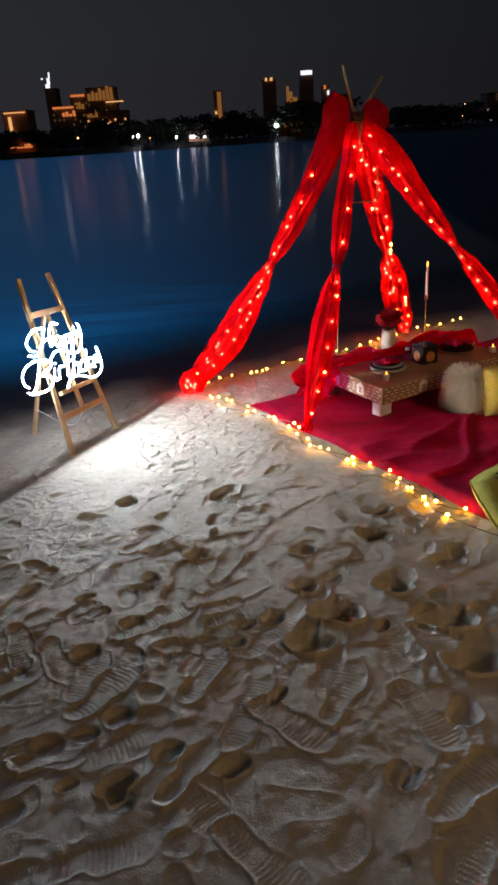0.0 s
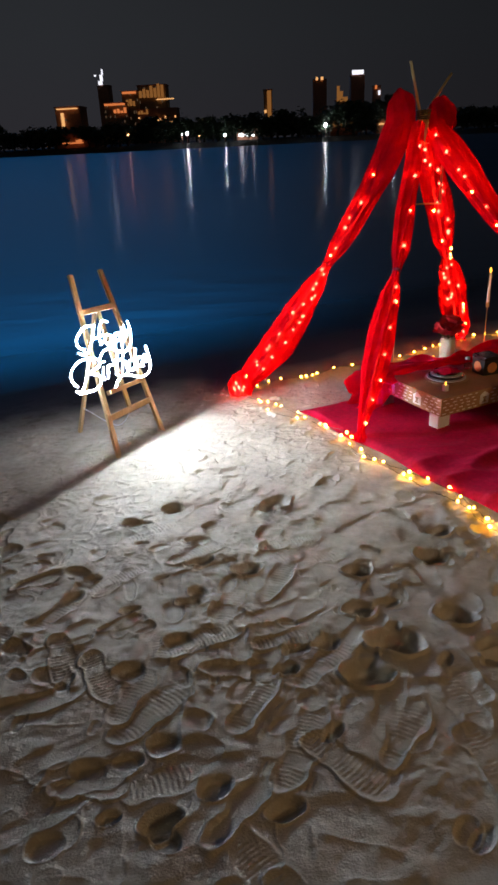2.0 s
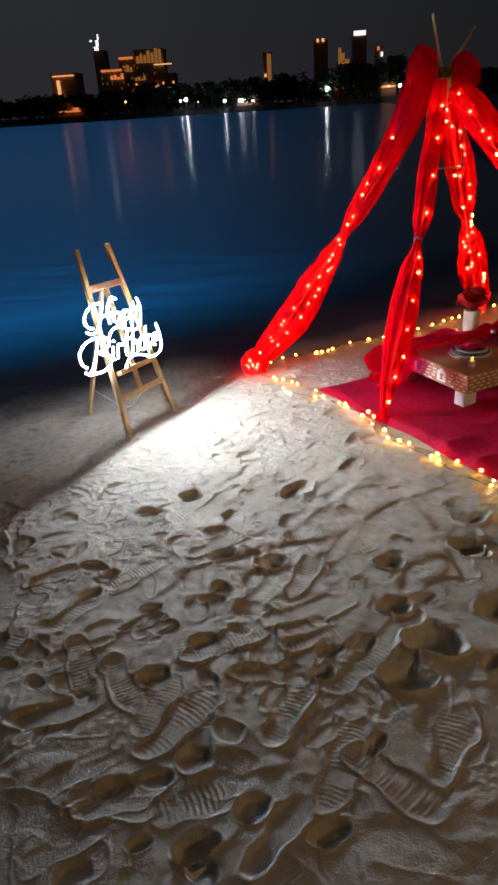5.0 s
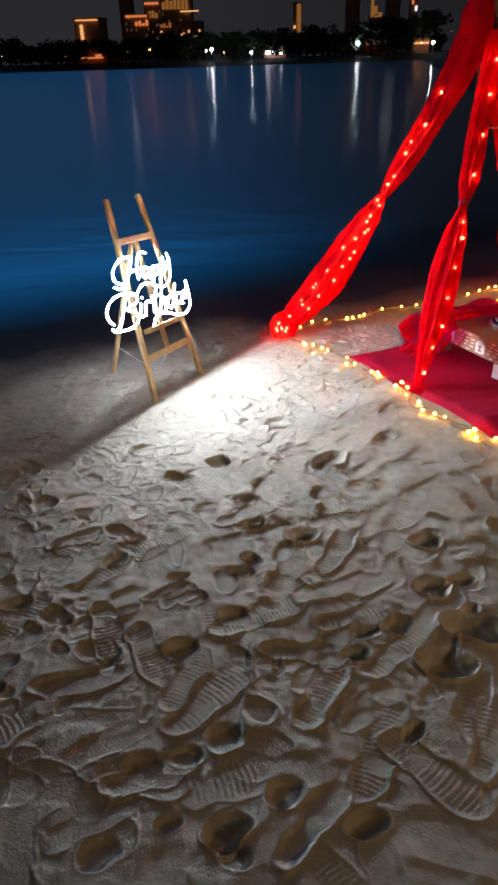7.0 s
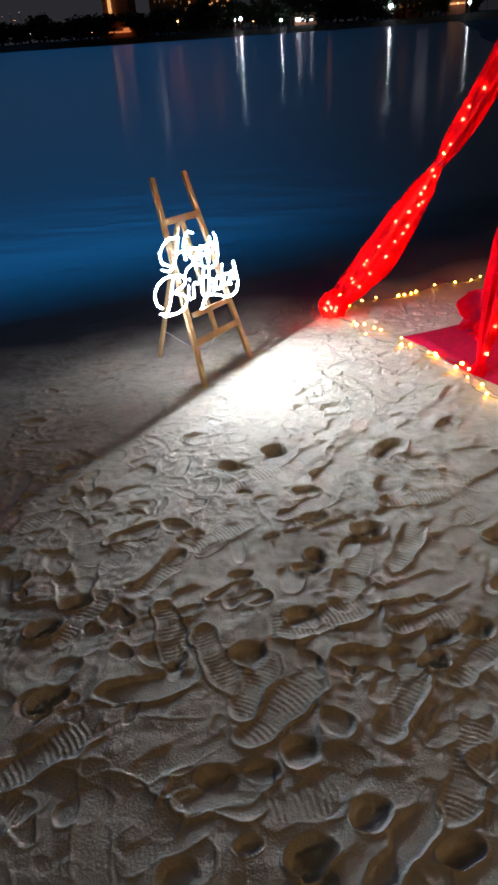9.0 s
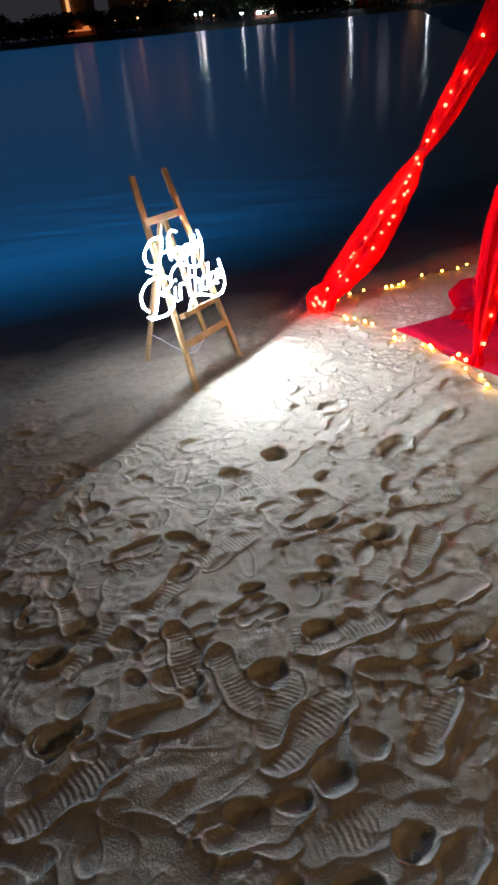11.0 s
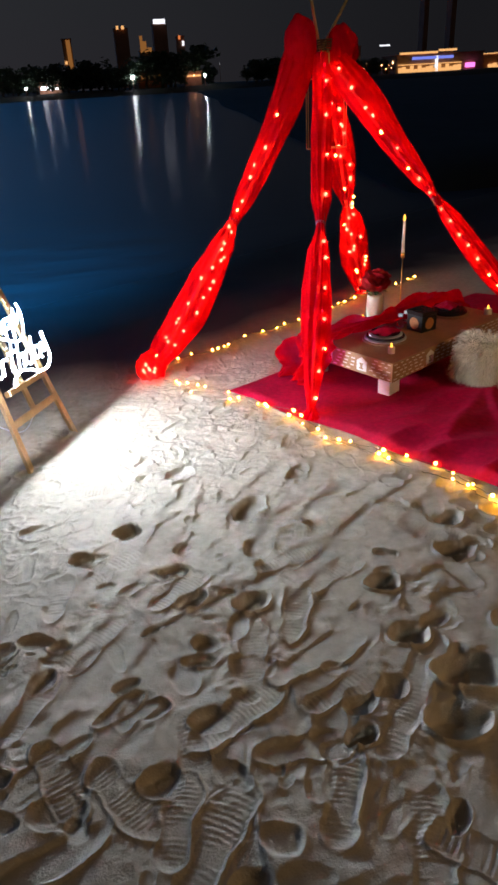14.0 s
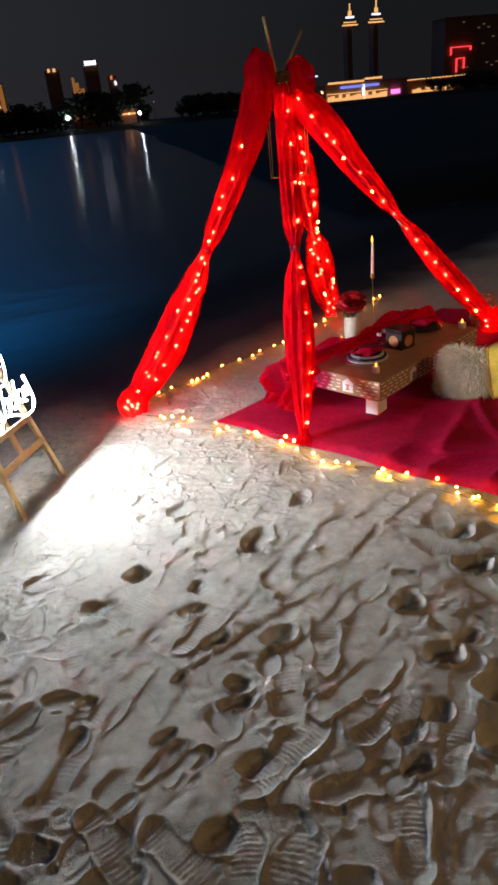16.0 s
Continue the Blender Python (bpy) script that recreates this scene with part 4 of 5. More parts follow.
def build_runner():
    """The sheer red runner: across the table's back half, over its end and down to the rug."""
    bm = bmesh.new()
    ctrl = [tb(1.13, 0.36, 0.0), tb(1.10, 0.44, 0.012), tb(0.85, 0.43, 0.016), tb(0.55, 0.40, 0.016), tb(0.28, 0.44, 0.018), tb(0.03, 0.50, 0.014), tb(-0.05, 0.52, -0.02), tb(-0.07, 0.54, -0.12), tb(-0.10, 0.56, -0.215)]
    ctrl[0].z -= 0.06
    pts = curve_points(ctrl, 14)

    def place(s, t):
        g = s * (len(pts) - 1)
        i = min(int(g), len(pts) - 2)
        p = pts[i].lerp(pts[i + 1], g - i)
        wide = 0.20 + 0.04 * math.sin(s * 11)
        ruff = 0.030 * (0.5 + 0.5 * math.sin(t * 19 + 6 * math.sin(s * 9))) + 0.085 * max(0, noise.noise(Vector((s * 9, t * 4, 2))))
        if s > 0.62:
            k = min(1, (s - 0.62) / 0.1)
            return p + V * (t - 0.5) * (wide + 0.12 * k) + Vector((0, 0, ruff * (1 - k))) - U * ruff * (1 + k)
        return p + V * (t - 0.5) * wide + Vector((0, 0, ruff))
    sheet(bm, 110, 30, place)
    solo("table_runner", bm, TULLE, "sheer red tulle runner bunched across the table", "table runner")


build_table()
build_setting(0.255, 0.25, "plate_stack", "stack of dark plates with pale rims on the table", STEEL)
build_setting(0.86, 0.26, "plate_stack", "stack of dark plates on the table's far half", DARKPLATE)
build_giftbox()
build_jar(0.50, 0.335)
build_jar(0.57, 0.345)
build_tealight(0.115, 0.10)
build_tealight(1.0, 0.075, 0.022)
build_tealight(0.40, 0.53, 0.02)
build_candlestick()
p = foot(0.70, 4.395)
bm = bmesh.new()
sweep(bm, [p + Vector((0, 0, -0.03)), p + Vector((0.002, 0.004, 0.22)), p + Vector((0.004, 0.006, 0.46))], lambda f, t: 0.0045 - 0.001 * f, 7)
solo("garden_stake", bm, BAMBOO, "thin pale bamboo stake stuck in the sand behind the table", "stake")
build_bouquet()
build_runner()


# ---- cushions and lantern ----
def cushion(name, at, size, thick, face, up, mat, label, category, fur=0, fur_len=0.05, seed=1, group="cushions", pattern=None):
    """A stuffed cushion: face is the way its front looks, up its upper edge's way."""
    rng = random.Random(seed)
    z = Vector(face).normalized()
    y = (Vector(up) - z * z.dot(Vector(up))).normalized()
    x = y.cross(z)
    c = thing(name, at, label, category, group)
    bm = bmesh.new()
    N = 22
    mid = Vector(at) + y * size / 2

    def surf(a, b, sgn):
        puff = max(0.0, (1 - abs(a) ** 3.5) * (1 - abs(b) ** 3.5)) ** 0.55
        pinch = 1 - 0.07 * (1 - abs(a * b)) - 0.12 * abs(a * b) ** 2
        wr = 0.006 * noise.noise(Vector((a * 3 + seed, b * 3, sgn)))
        return mid + (x * a * pinch + y * b * pinch) * size / 2 + z * sgn * (thick / 2 * puff + wr * puff)
    for sgn in (1, -1):
        sheet(bm, N, N, lambda s, t: surf(2 * s - 1, 2 * t - 1, sgn))
    bmesh.ops.remove_doubles(bm, verts=bm.verts, dist=0.0005)
    part("cover", bm, mat, c)
    if fur:
        bm = bmesh.new()
        for k in range(fur):
            a, b, sgn = rng.uniform(-1, 1), rng.uniform(-1, 1), rng.choice((1, 1, 1, -1))
            p = surf(a, b, sgn)
            out = (z * sgn * (0.5 + 0.5 * (1 - max(abs(a), abs(b)))) + x * a * 0.7 + y * b * 0.7 + Vector((rng.uniform(-0.5, 0.5), rng.uniform(-0.5, 0.5), rng.uniform(-0.7, 0.2)))).normalized()
            ln, w = fur_len * rng.uniform(0.5, 1.1), rng.uniform(0.0012, 0.0026)
            sd = out.cross(Vector((rng.uniform(-1, 1), rng.uniform(-1, 1), rng.uniform(-1, 1)))).normalized() * w
            q, tip = p + out * ln * 0.55, p + out * ln + Vector((0, 0, -ln * 0.3))
            tip.z = max(tip.z, at[2] + 0.004)
            v1, v2, v3, v4, v5 = [bm.verts.new(i) for i in (p - sd, p + sd, q + sd * 0.8, q - sd * 0.8, tip)]
            bm.faces.new((v1, v2, v3, v4))
            bm.faces.new((v4, v3, v5))
        me = bpy.data.meshes.new("fur")
        bm.to_mesh(me)
        bm.free()
        me.materials.append(mat)
        under(new("fur", me), c)
    else:
        bm = bmesh.new()
        rim = [surf(a, b, 1) for a, b in [(i / 10 - 1, -1) for i in range(20)] + [(1, i / 10 - 1) for i in range(20)] + [(1 - i / 10, 1) for i in range(20)] + [(-1, 1 - i / 10) for i in range(21)]]
        sweep(bm, rim, 0.005, 6)
        part("piping", bm, mat, c)
    if pattern:
        bm = bmesh.new()
        for k in range(9):
            a, b = rng.uniform(-0.8, 0.8), rng.uniform(-0.8, 0.8)
            t = rng.uniform(0, 3)
            pts = [surf(a + 0.16 * s * math.cos(t + s), b + 0.16 * s * math.sin(t + s), 1) + z * 0.0015 for s in (-1, -0.5, 0, 0.5, 1)]
            sweep(bm, pts, 0.004, 5)
        part("pattern", bm, INK, c, "dark painted strokes")
    return c


p = foot(1.33, 3.69)
cushion("cushion", (p.x, p.y, p.z + 0.02), 0.255, 0.14, (-0.86, -0.42, 0.28), (0.25, 0.15, 1), FUR_WHITE, "fluffy cream faux fur cushion leaning on a mustard cushion", "cushion", 7500, 0.075, 3)
p = foot(1.53, 3.555)
cushion("cushion", (p.x, p.y, p.z + 0.02), 0.30, 0.20, (0.25, -0.92, 0.25), (0.0, 0.25, 1), FUR_GOLD, "plump mustard velvet cushion beside the table", "cushion", 0, 0, 6)
cushion("cushion", (1.0, 2.428, 0.086), 0.28, 0.19, (0.08, -0.65, 0.58), (0.906, 0.333, 0.247), YELLOW, "yellow green cotton cushion with dark strokes on the rug edge", "cushion", 0, 0, 9, pattern=True)


def build_lantern():
    p = foot(2.17, 4.72)
    l = thing("lantern", p, "woven rattan lantern with a warm lamp inside", "lantern")
    for k in range(14):
        bm = bmesh.new()
        t = 2 * math.pi * k / 14
        sweep(bm, [p + Vector((r * math.cos(t), r * math.sin(t), h)) for r, h in ((0.07, 0.005), (0.085, 0.08), (0.085, 0.17), (0.065, 0.24))], 0.004, 5)
        part("stave", bm, RATTAN, l)
    for r, h in ((0.07, 0.008), (0.088, 0.09), (0.088, 0.165), (0.066, 0.238)):
        bm = bmesh.new()
        sweep(bm, [p + Vector((r * math.cos(t * 0.3), r * math.sin(t * 0.3), h)) for t in range(22)], 0.006, 6)
        part("hoop", bm, RATTAN, l)
    bm = bmesh.new()
    lathe(bm, p, [(0.03, 0.004), (0.03, 0.06), (0.01, 0.065)], 16)
    part("candle", bm, WAX, l, "ivory candle")
    bm = bmesh.new()
    lathe(bm, p, [(0.002, 0.065), (0.007, 0.074), (0.005, 0.085), (0.001, 0.1)], 10)
    part("flame", bm, FLAME_GLOW, l, "amber flame")


build_lantern()


# ---- far shore ----
def far_at(az, dist, z=0.0):
    return Vector((dist * math.tan(radians(az)), dist, z))


def far_z(el, dist, az):
    return 1.5 + dist / math.cos(radians(az)) * math.tan(radians(el))


def build_bank():
    bm = bmesh.new()

    def place(s, t):
        x = -420 + s * 840
        y = 285 + t * 60 + 6 * noise.noise(Vector((x * 0.02, 0, 1)))
        h = WATER_Z - 0.3 + 1.9 * min(1, t * 5) + (1.2 + 0.8 * noise.noise(Vector((x * 0.03, t * 3, 7)))) * t
        return Vector((x, y, h))
    sheet(bm, 160, 10, place)
    tagged(new("bank", finish(bm, "bank", BANK)), "dark low far bank of the bay", "bank", kind="structure")
    bm = bmesh.new()
    bm.faces.new([bm.verts.new(q) for q in ((-1600, 340, 2.2), (1600, 340, 2.2), (1600, 1600, 2.2), (-1600, 1600, 2.2))])
    tagged(new("far_land", finish(bm, "far_land", BANK, False)), "dark flat land behind the far bank", "land", kind="structure")


def build_dark_sheet():
    """A low dark sheet added on one side of the bay to black out reflections."""
    bm = bmesh.new()

    def place(s, t):
        y = 10.5 + 278 * t ** 1.6
        x0 = 2.6 + 0.145 * y + 0.9 * noise.noise(Vector((t * 7, 0, 2))) * min(1, t * 4)
        return Vector((x0 + s ** 2.5 * 420, y, WATER_Z - 0.08 + 0.42 * min(1, s * 14) * min(1, t * 30) + 0.25 * noise.noise(Vector((s * 20, t * 14, 5))) * min(1, s * 6)))
    sheet(bm, 60, 50, place)
    tagged(new("dark_sheet", finish(bm, "dark_sheet", BANK)), "dark flat sheet added to keep reflections off the bay", "land", kind="structure")


def tree_mesh(seed, clumps=520):
    rng = random.Random(seed)
    bm = bmesh.new()
    sweep(bm, [Vector((0.3 * math.sin(i + seed), 0.2 * i / 4, i * 1.3)) for i in range(5)], lambda f, t: 0.35 - 0.22 * f, 7)
    for k in range(5):
        t = k * 1.3 + seed
        sweep(bm, [Vector((0, 0, 3.5 + 0.3 * k)), Vector((1.2 * math.cos(t), 1.2 * math.sin(t), 5.0 + 0.3 * k)), Vector((2.6 * math.cos(t), 2.6 * math.sin(t), 6.2 + 0.4 * k))], lambda f, t: 0.14 - 0.09 * f, 5)
    trunk = finish(bm, "trunk", BARK)
    bm = bmesh.new()
    lobes = [(rng.uniform(-2.8, 2.8), rng.uniform(-2.0, 2.0), rng.uniform(2.2, 8.4), rng.uniform(1.4, 2.5)) for _ in range(13)]
    for k in range(clumps):
        lx, ly, lz, lr = rng.choice(lobes)
        d = Vector((rng.gauss(0, 1), rng.gauss(0, 1), rng.gauss(0, 0.8))).normalized() * lr * rng.uniform(0.55, 1.05)
        o = Vector((lx, ly, lz)) + d
        r = rng.uniform(0.35, 0.8)
        vs = [bm.verts.new(o + Vector((rng.uniform(-r, r), rng.uniform(-r, r), rng.uniform(-r, r)))) for _ in range(4)]
        for tri in ((0, 1, 2), (0, 2, 3), (0, 3, 1), (1, 3, 2)):
            bm.faces.new([vs[i] for i in tri])
    return trunk, finish(bm, "crown", FOLIAGE, False)


def build_trees():
    rng = random.Random(33)
    kinds = []
    for k in range(4):
        tr = thing("tree", (0, 0, 0), "dark leafy tree on the far bank", "tree", "trees on the far bank")
        trunk, crown = tree_mesh(k * 3 + 1)
        under(new("trunk", trunk), tr)
        under(new("crown", crown), tr)
        kinds.append(tr)
    spots = []
    az = -26.0
    while az < 40:
        if not (9.8 < az < 12 or 23.2 < az < 31):
            tall = 0.55 + 0.35 * noise.noise(Vector((az * 0.6, 0, 3))) + (0.55 if 4.6 < az < 9 else 0.15 if 13 < az < 19 else 0.25 if az < 4 else 0)
            spots.append((az, rng.uniform(300, 330), max(0.35, tall) * rng.uniform(0.85, 1.2)))
        az += rng.uniform(0.35, 0.75)
    for i, (az, d, k) in enumerate(spots):
        q = far_at(az, d, 1.7)
        m = Matrix.Translation(q) @ Matrix.Rotation(rng.uniform(0, 6), 4, "Z")
        if i < 4:
            t = kinds[i]
            t.matrix_basis = m
        else:
            t = copy_thing(kinds[i % 4], m)
        t.scale = (k * 1.7, k * 1.7, k * 1.15)


def glow_box(bm, az0, az1, el0, el1, dist, deep=1.0):
    a, b = far_at(az0, dist), far_at(az1, dist)
    z0, z1 = far_z(el0, dist, az0), far_z(el1, dist, az0)
    box(bm, Vector(((a.x + b.x) / 2, dist, (z0 + z1) / 2)), (abs(b.x - a.x), deep, abs(z1 - z0)))


def build_building(az0, az1, el, dist, label, wall, pieces, windows=None, win_mat=None, seed=1, category="building"):
    """A far building: a walled block with roof slab, and its lit pieces (az, az, el, el, material, name)."""
    rng = random.Random(seed)
    base = far_at((az0 + az1) / 2, dist + 10, 2.0)
    b = thing("building", base, label, category, "buildings on the far bank")
    x0, x1, top = far_at(az0, dist).x, far_at(az1, dist).x, far_z(el, dist, az0)
    bm = bmesh.new()
    box(bm, Vector(((x0 + x1) / 2, dist + 10, (2 + top) / 2)), (x1 - x0, 16, top - 2))
    body = part("wall", bm, wall, b, smooth=False)
    bm = bmesh.new()
    box(bm, Vector(((x0 + x1) / 2, dist + 10, top + 0.3)), (x1 - x0 + 1.0, 17, 0.6))
    part("roof", bm, FACADE, b, smooth=False)
    for a0, a1, e0, e1, m, name in pieces:
        bm = bmesh.new()
        glow_box(bm, a0, a1, e0, e1, dist + 1.2, 1.0)
        part(name, bm, m, b, smooth=False)
    if windows:
        nx, nz, share = windows
        w, h = (x1 - x0) / nx, (top - 3) / nz
        bm = bmesh.new()
        box(bm, Vector((0, 0, 0)), (w * 0.5, 0.3, h * 0.45))
        me = finish(bm, "window", win_mat, False)
        for i in range(nx):
            for j in range(nz):
                if rng.random() < share:
                    ob = under(new("window", me), b)
                    ob.location = (x0 + w * (i + 0.5), dist + 1.9, 3 + h * (j + 0.55))


def strips(az0, az1, e0, e1, n, m, name, lift=0.0):
    """Upright wall strips of uneven height, glowing in place of light thrown on them."""
    out, w = [], (az1 - az0) / n
    for i in range(n):
        top = e1 + lift * i / n + 0.12 * math.sin(i * 2.7)
        out.append((az0 + w * i + 0.15 * w, az0 + w * (i + 1) - 0.12 * w, e0, top, m, name))
    return out


def build_lamps(rows):
    for az, el, dist, r, m, label in rows:
        z = far_z(el, dist, az)
        q = far_at(az, dist, 1.6)
        lamp = thing("street_lamp", q, label, "street lamp", "lamps on the far bank")
        bm = bmesh.new()
        sweep(bm, [q, Vector((q.x, q.y, z))], 0.10, 6)
        part("pole", bm, FACADE, lamp)
        bm = bmesh.new()
        bmesh.ops.create_icosphere(bm, subdivisions=1, radius=r, matrix=Matrix.Translation((q.x, q.y - 0.3, z)))
        part("lamp_head", bm, m, lamp)


PAVILION = glow("pavilion_front", (0.85, 0.92, 1.0), 3.5)
build_bank()
build_dark_sheet()
build_trees()
W_, P_, O_ = LIT_WHITE, LIT_PALE, glow("lamp_orange", (1.0, 0.42, 0.16), 7)
build_lamps([
    (-6.5, 0.75, 296, 0.62, W_, "bright cold white lamp at the water's edge"), (-6.9, 0.70, 298, 0.30, W_, "cold white lamp on the far bank"),
    (-3.6, 0.50, 296, 0.45, W_, "bright cold white lamp at the water's edge"), (4.1, 0.85, 298, 0.75, W_, "brightest cold white lamp on the far bank"),
    (9.4, 0.75, 300, 0.60, W_, "bright white lamp on the far bank"), (-11.0, 0.85, 300, 0.42, O_, "pinkish orange lamp on the far bank"),
    (-12.6, 0.85, 300, 0.28, O_, "small orange lamp on the far bank"), (-5.6, 0.55, 300, 0.2, O_, "small warm lamp on the far bank"),
    (-5.2, 1.5, 320, 0.22, O_, "small warm lamp among trees"), (-2.6, 1.1, 320, 0.2, P_, "small pale lamp among trees"), (7.2, 0.7, 300, 0.25, O_, "small orange lamp on the far bank"),
    (8.6, 0.75, 300, 0.28, O_, "small orange lamp on the far bank"), (13.2, 1.2, 320, 0.25, P_, "pale lamp among trees"), (15.2, 1.35, 320, 0.3, P_, "pale lamp among trees"), (15.7, 1.35, 320, 0.3, P_, "pale lamp among trees"),
    (16.6, 1.0, 320, 0.25, P_, "pale lamp among trees"), (20.6, 0.7, 320, 0.3, O_, "warm lamp on the far bank"), (21.6, 0.55, 320, 0.35, O_, "warm lamp on the far bank"), (22.4, 0.7, 320, 0.3, O_, "warm lamp on the far bank"), (35.4, 0.9, 320, 0.3, P_, "pale lamp beside the mall"),
])
lamp_rng = random.Random(77)
build_lamps([(lamp_rng.uniform(-23, 19), lamp_rng.uniform(0.5, 1.1) if k % 3 else lamp_rng.uniform(1.1, 2.0), 318 if k % 3 else 345, lamp_rng.uniform(0.10, 0.2), lamp_rng.choice((P_, O_, O_)), "small distant lamp among the trees") for k in range(32)])
build_lamps([(lamp_rng.uniform(19, 23.3), lamp_rng.uniform(0.2, 1.0), 318, lamp_rng.uniform(0.15, 0.28), lamp_rng.choice((P_, O_, O_)), "warm lamp beside the mall") for k in range(12)])
build_building(-2.7, -1.1, 0.75, 298, "low white lit pavilion at the water's edge", FACADE, [(-2.55, -2.2, 0.34, 0.56, PAVILION, "lit_front"), (-2.1, -1.75, 0.34, 0.62, PAVILION, "lit_front"), (-1.6, -1.35, 0.34, 0.56, PAVILION, "lit_front")])
build_building(-16.6, -13.6, 1.0, 302, "low quay building with orange lights", FACADE, [(-15.9, -14.4, 0.40, 0.50, LIT_ORANGE, "lit_front"), (-14.9, -14.5, 0.5, 0.68, LIT_ORANGE, "lit_sign")])
build_building(-16.2, -14.4, 2.85, 420, "dark block with an orange roof edge and stair lights", FACADE, [(-16.0, -14.5, 2.72, 2.80, LIT_WARM, "roof_light"), (-15.75, -15.55, 1.3, 2.5, LIT_WARM, "stair_light")], (9, 8, 0.10), LIT_DIM, 2)
build_building(-12.6, -10.9, 3.0, 520, "terraced hotel wing with orange lit edges", FACADE_WARM, [(-12.5, -11.0, 2.86, 3.0, LIT_ORANGE, "terrace_light"), *strips(-11.9, -10.9, 2.35, 2.6, 4, LIT_ORANGE, "glowing_wall")], (10, 8, 0.2), LIT_DIM, 3)
build_building(-11.2, -10.0, 3.75, 525, "hotel middle block with orange lit floors", FACADE_WARM, [(-11.1, -10.1, 3.6, 3.75, LIT_ORANGE, "terrace_light"), *strips(-10.9, -10.2, 2.8, 3.2, 3, LIT_TOWER, "glowing_wall")], (8, 9, 0.3), LIT_DIM, 4)
build_building(-10.0, -7.9, 4.1, 530, "hotel crown block lit in warm yellow", FACADE_WARM, [*strips(-9.9, -8.0, 3.3, 3.75, 7, LIT_TOWER, "glowing_wall", 0.5), (-8.6, -7.3, 3.12, 3.2, LIT_WARM, "terrace_light")], (10, 9, 0.15), LIT_DIM, 5)
build_building(-10.2, -7.2, 2.5, 500, "hotel lower wing with warm windows", FACADE, [*strips(-10.1, -9.3, 2.2, 2.4, 4, LIT_TOWER, "glowing_wall"), (-8.9, -8.4, 1.7, 1.85, LIT_WARM, "terrace_light")], (12, 6, 0.15), LIT_WARM, 6)
build_building(-0.55, 0.10, 3.45, 700, "slim tower with orange glowing walls in place of floodlight", FACADE_WARM, [(-0.28, 0.02, 1.6, 3.4, LIT_TOWER, "glowing_wall"), (-0.52, -0.35, 1.9, 2.1, LIT_WARM, "glowing_wall")], category="tower")
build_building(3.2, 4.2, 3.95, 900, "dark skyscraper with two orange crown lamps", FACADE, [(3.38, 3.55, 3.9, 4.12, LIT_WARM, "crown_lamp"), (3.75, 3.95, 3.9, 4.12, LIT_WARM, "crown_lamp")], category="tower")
build_building(4.9, 5.9, 2.5, 800, "sail shaped building with orange glowing walls in place of floodlight", FACADE_WARM, [(4.95, 5.15, 2.4, 3.45, LIT_TOWER, "glowing_wall"), (5.15, 5.4, 2.4, 3.1, LIT_TOWER, "glowing_wall"), (5.4, 5.75, 2.4, 2.7, LIT_TOWER, "glowing_wall")], category="tower")
build_building(6.0, 7.0, 4.1, 900, "dark skyscraper with a white roof sign", FACADE, [(6.05, 6.9, 4.12, 4.42, LIT_PALE, "roof_sign")], category="tower")
build_building(7.7, 8.2, 3.3, 880, "dark slim tower with pinkish top lights", FACADE, [(7.75, 7.9, 3.1, 3.35, LIT_ORANGE, "crown_lamp"), (8.0, 8.15, 2.7, 3.0, LIT_PALE, "crown_lamp")], (4, 20, 0.08), LIT_DIM, 9, category="tower")
build_building(4.5, 6.6, 1.0, 305, "low lit fence and store on the bank", FACADE, [(4.5, 6.4, 0.72, 0.95, LIT_TOWER, "lit_front")])
build_building(8.0, 9.2, 0.95, 305, "low warm lit kiosk on the bank", FACADE, [(8.1, 9.1, 0.68, 0.8, LIT_WARM, "lit_front")])
build_building(-12.9, -12.1, 4.2, 700, "dark tower with white sparkling lights on top", FACADE, [(-12.75, -12.45, 4.25, 4.5, LIT_PALE, "crown_lamp"), (-12.6, -12.4, 4.5, 4.9, LIT_PALE, "crown_lamp"), (-12.45, -12.35, 4.9, 5.25, LIT_PALE, "mast_lamp"), (-13.0, -12.85, 4.8, 4.9, LIT_PALE, "mast_lamp")], category="tower")
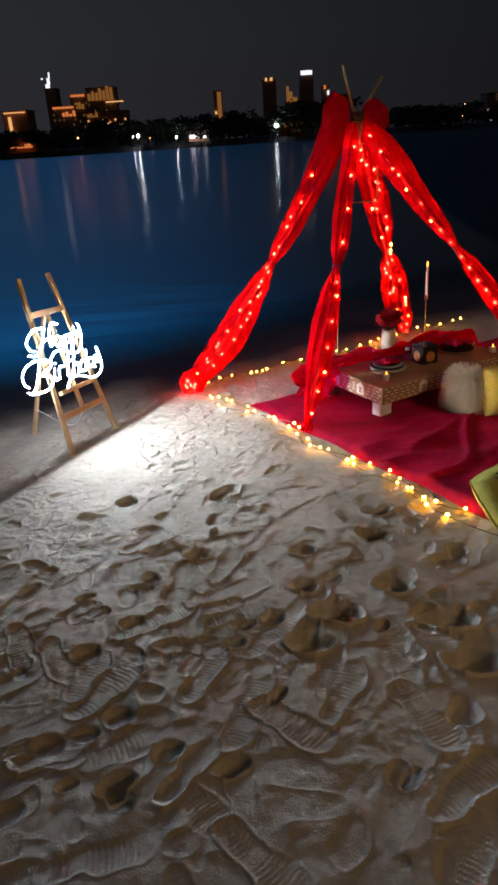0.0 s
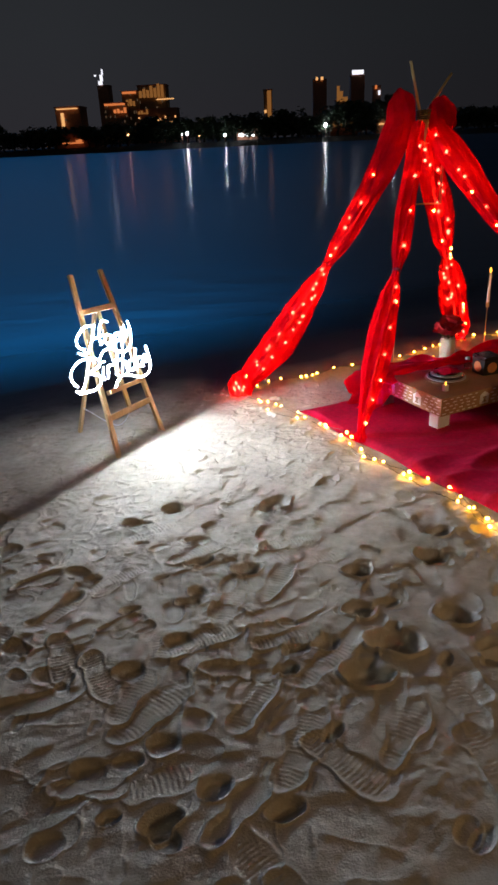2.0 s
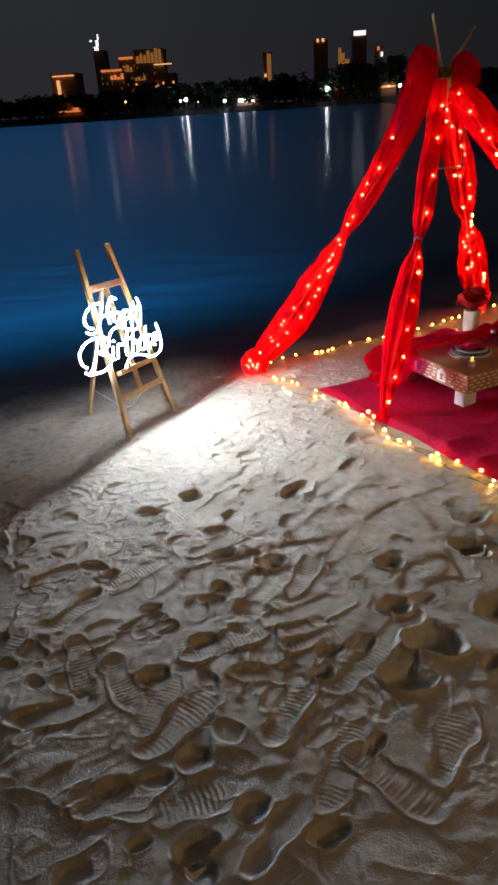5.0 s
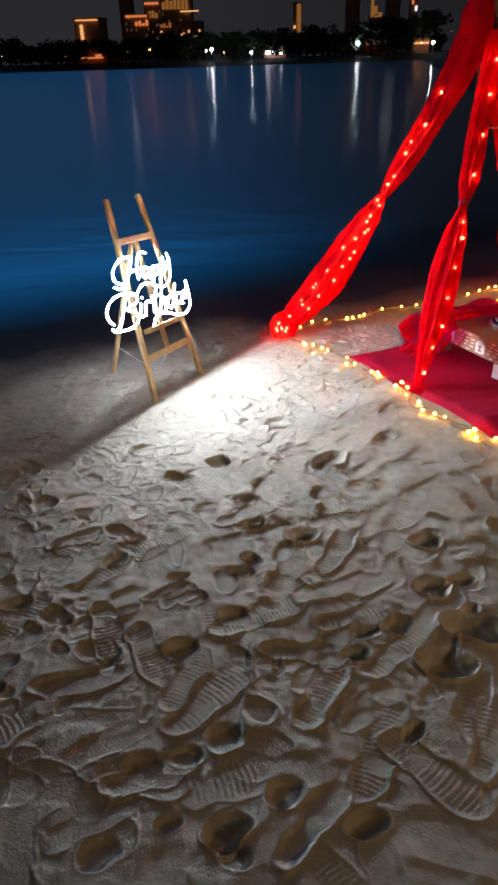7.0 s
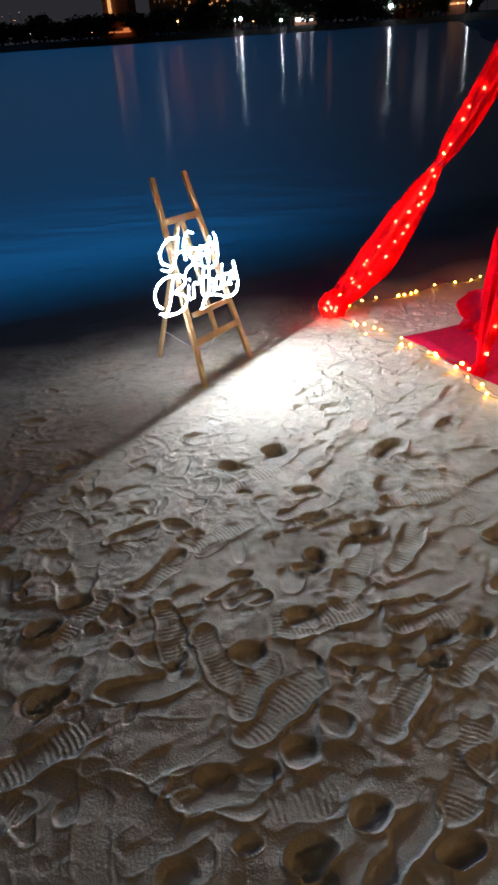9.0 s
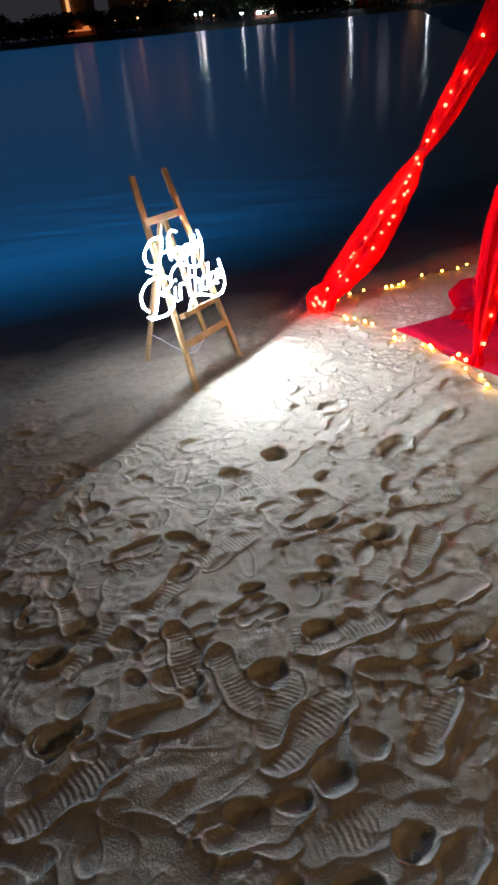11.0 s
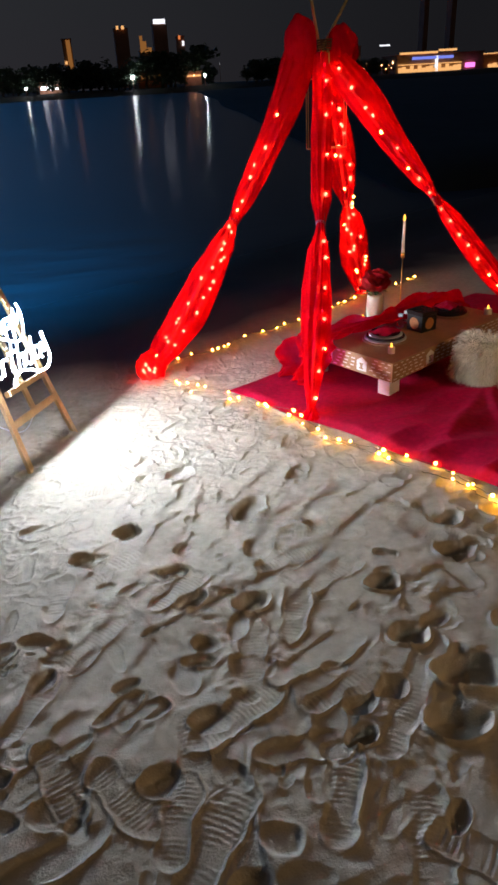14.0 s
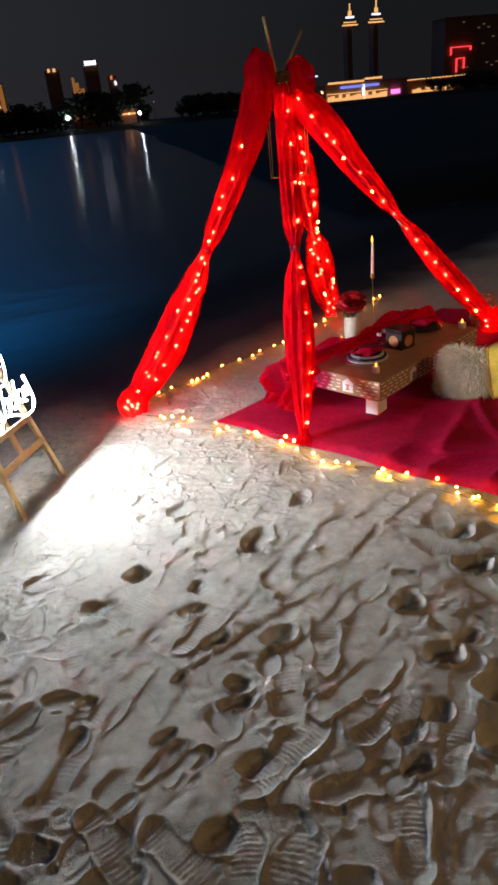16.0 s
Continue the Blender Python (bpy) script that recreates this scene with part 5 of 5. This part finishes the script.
build_building(23.6, 29.6, 1.2, 320, "long waterfront mall with bright warm arcades", FACADE_WARM, [(23.7, 26.3, 1.28, 1.42, LIT_WARM, "roof_sign"), (26.4, 27.6, 1.36, 1.5, LIT_WARM, "roof_sign"), (24.6, 27.4, 0.92, 1.10, LIT_BLUE, "lit_sign"), *strips(23.6, 28.0, 0.12, 0.45, 16, LIT_WARM, "arcade"), (23.6, 28.0, 0.60, 0.66, LIT_WARM, "roof_light"), (26.2, 26.35, 0.1, 1.1, LIT_PALE, "lit_column"), (28.3, 28.9, 0.25, 0.55, LIT_PINK, "lit_shop")])
build_building(29.6, 34.0, 0.9, 322, "low mall wing with a lit roof edge", FACADE, [(27.8, 33.9, 1.02, 1.08, LIT_WARM, "roof_light"), *strips(29.8, 32.6, 0.15, 0.38, 9, LIT_WARM, "arcade")])
build_building(32.2, 36.2, 4.6, 430, "dark apartment tower with scattered warm windows", FACADE, [(32.45, 33.85, 2.75, 2.82, LIT_RED, "red_outline"), (32.45, 32.53, 2.3, 2.75, LIT_RED, "red_outline"), (33.77, 33.85, 2.5, 2.75, LIT_RED, "red_outline"), (32.85, 32.93, 1.2, 2.1, LIT_RED, "red_outline"), (33.35, 33.43, 1.4, 2.1, LIT_RED, "red_outline"), (32.85, 33.43, 2.04, 2.1, LIT_RED, "red_outline")], (12, 22, 0.08), LIT_DIM, 14, category="tower")
build_building(19.6, 21.0, 2.0, 600, "dark office block with few lit windows", FACADE, [(22.3, 23.0, 1.9, 2.0, LIT_PALE, "roof_sign")], (8, 12, 0.12), LIT_DIM, 15)
for k, az in enumerate((25.5, 27.35)):
    build_building(az - 0.16, az + 0.16, 4.88, 1100, "twin skyscraper with a lit stepped spire", FACADE, [(az - 0.55, az + 0.55, 4.9, 5.0, LIT_WARM, "spire_light"), (az - 0.45, az + 0.45, 5.08, 5.15, LIT_WARM, "spire_light"), (az - 0.3, az + 0.3, 5.35, 5.48, LIT_PALE, "spire_light"), (az - 0.12, az + 0.12, 5.5, 5.8, LIT_WARM, "spire_light"), (az - 0.04, az + 0.04, 5.8, 6.25, LIT_WARM, "spire_mast")], category="tower")
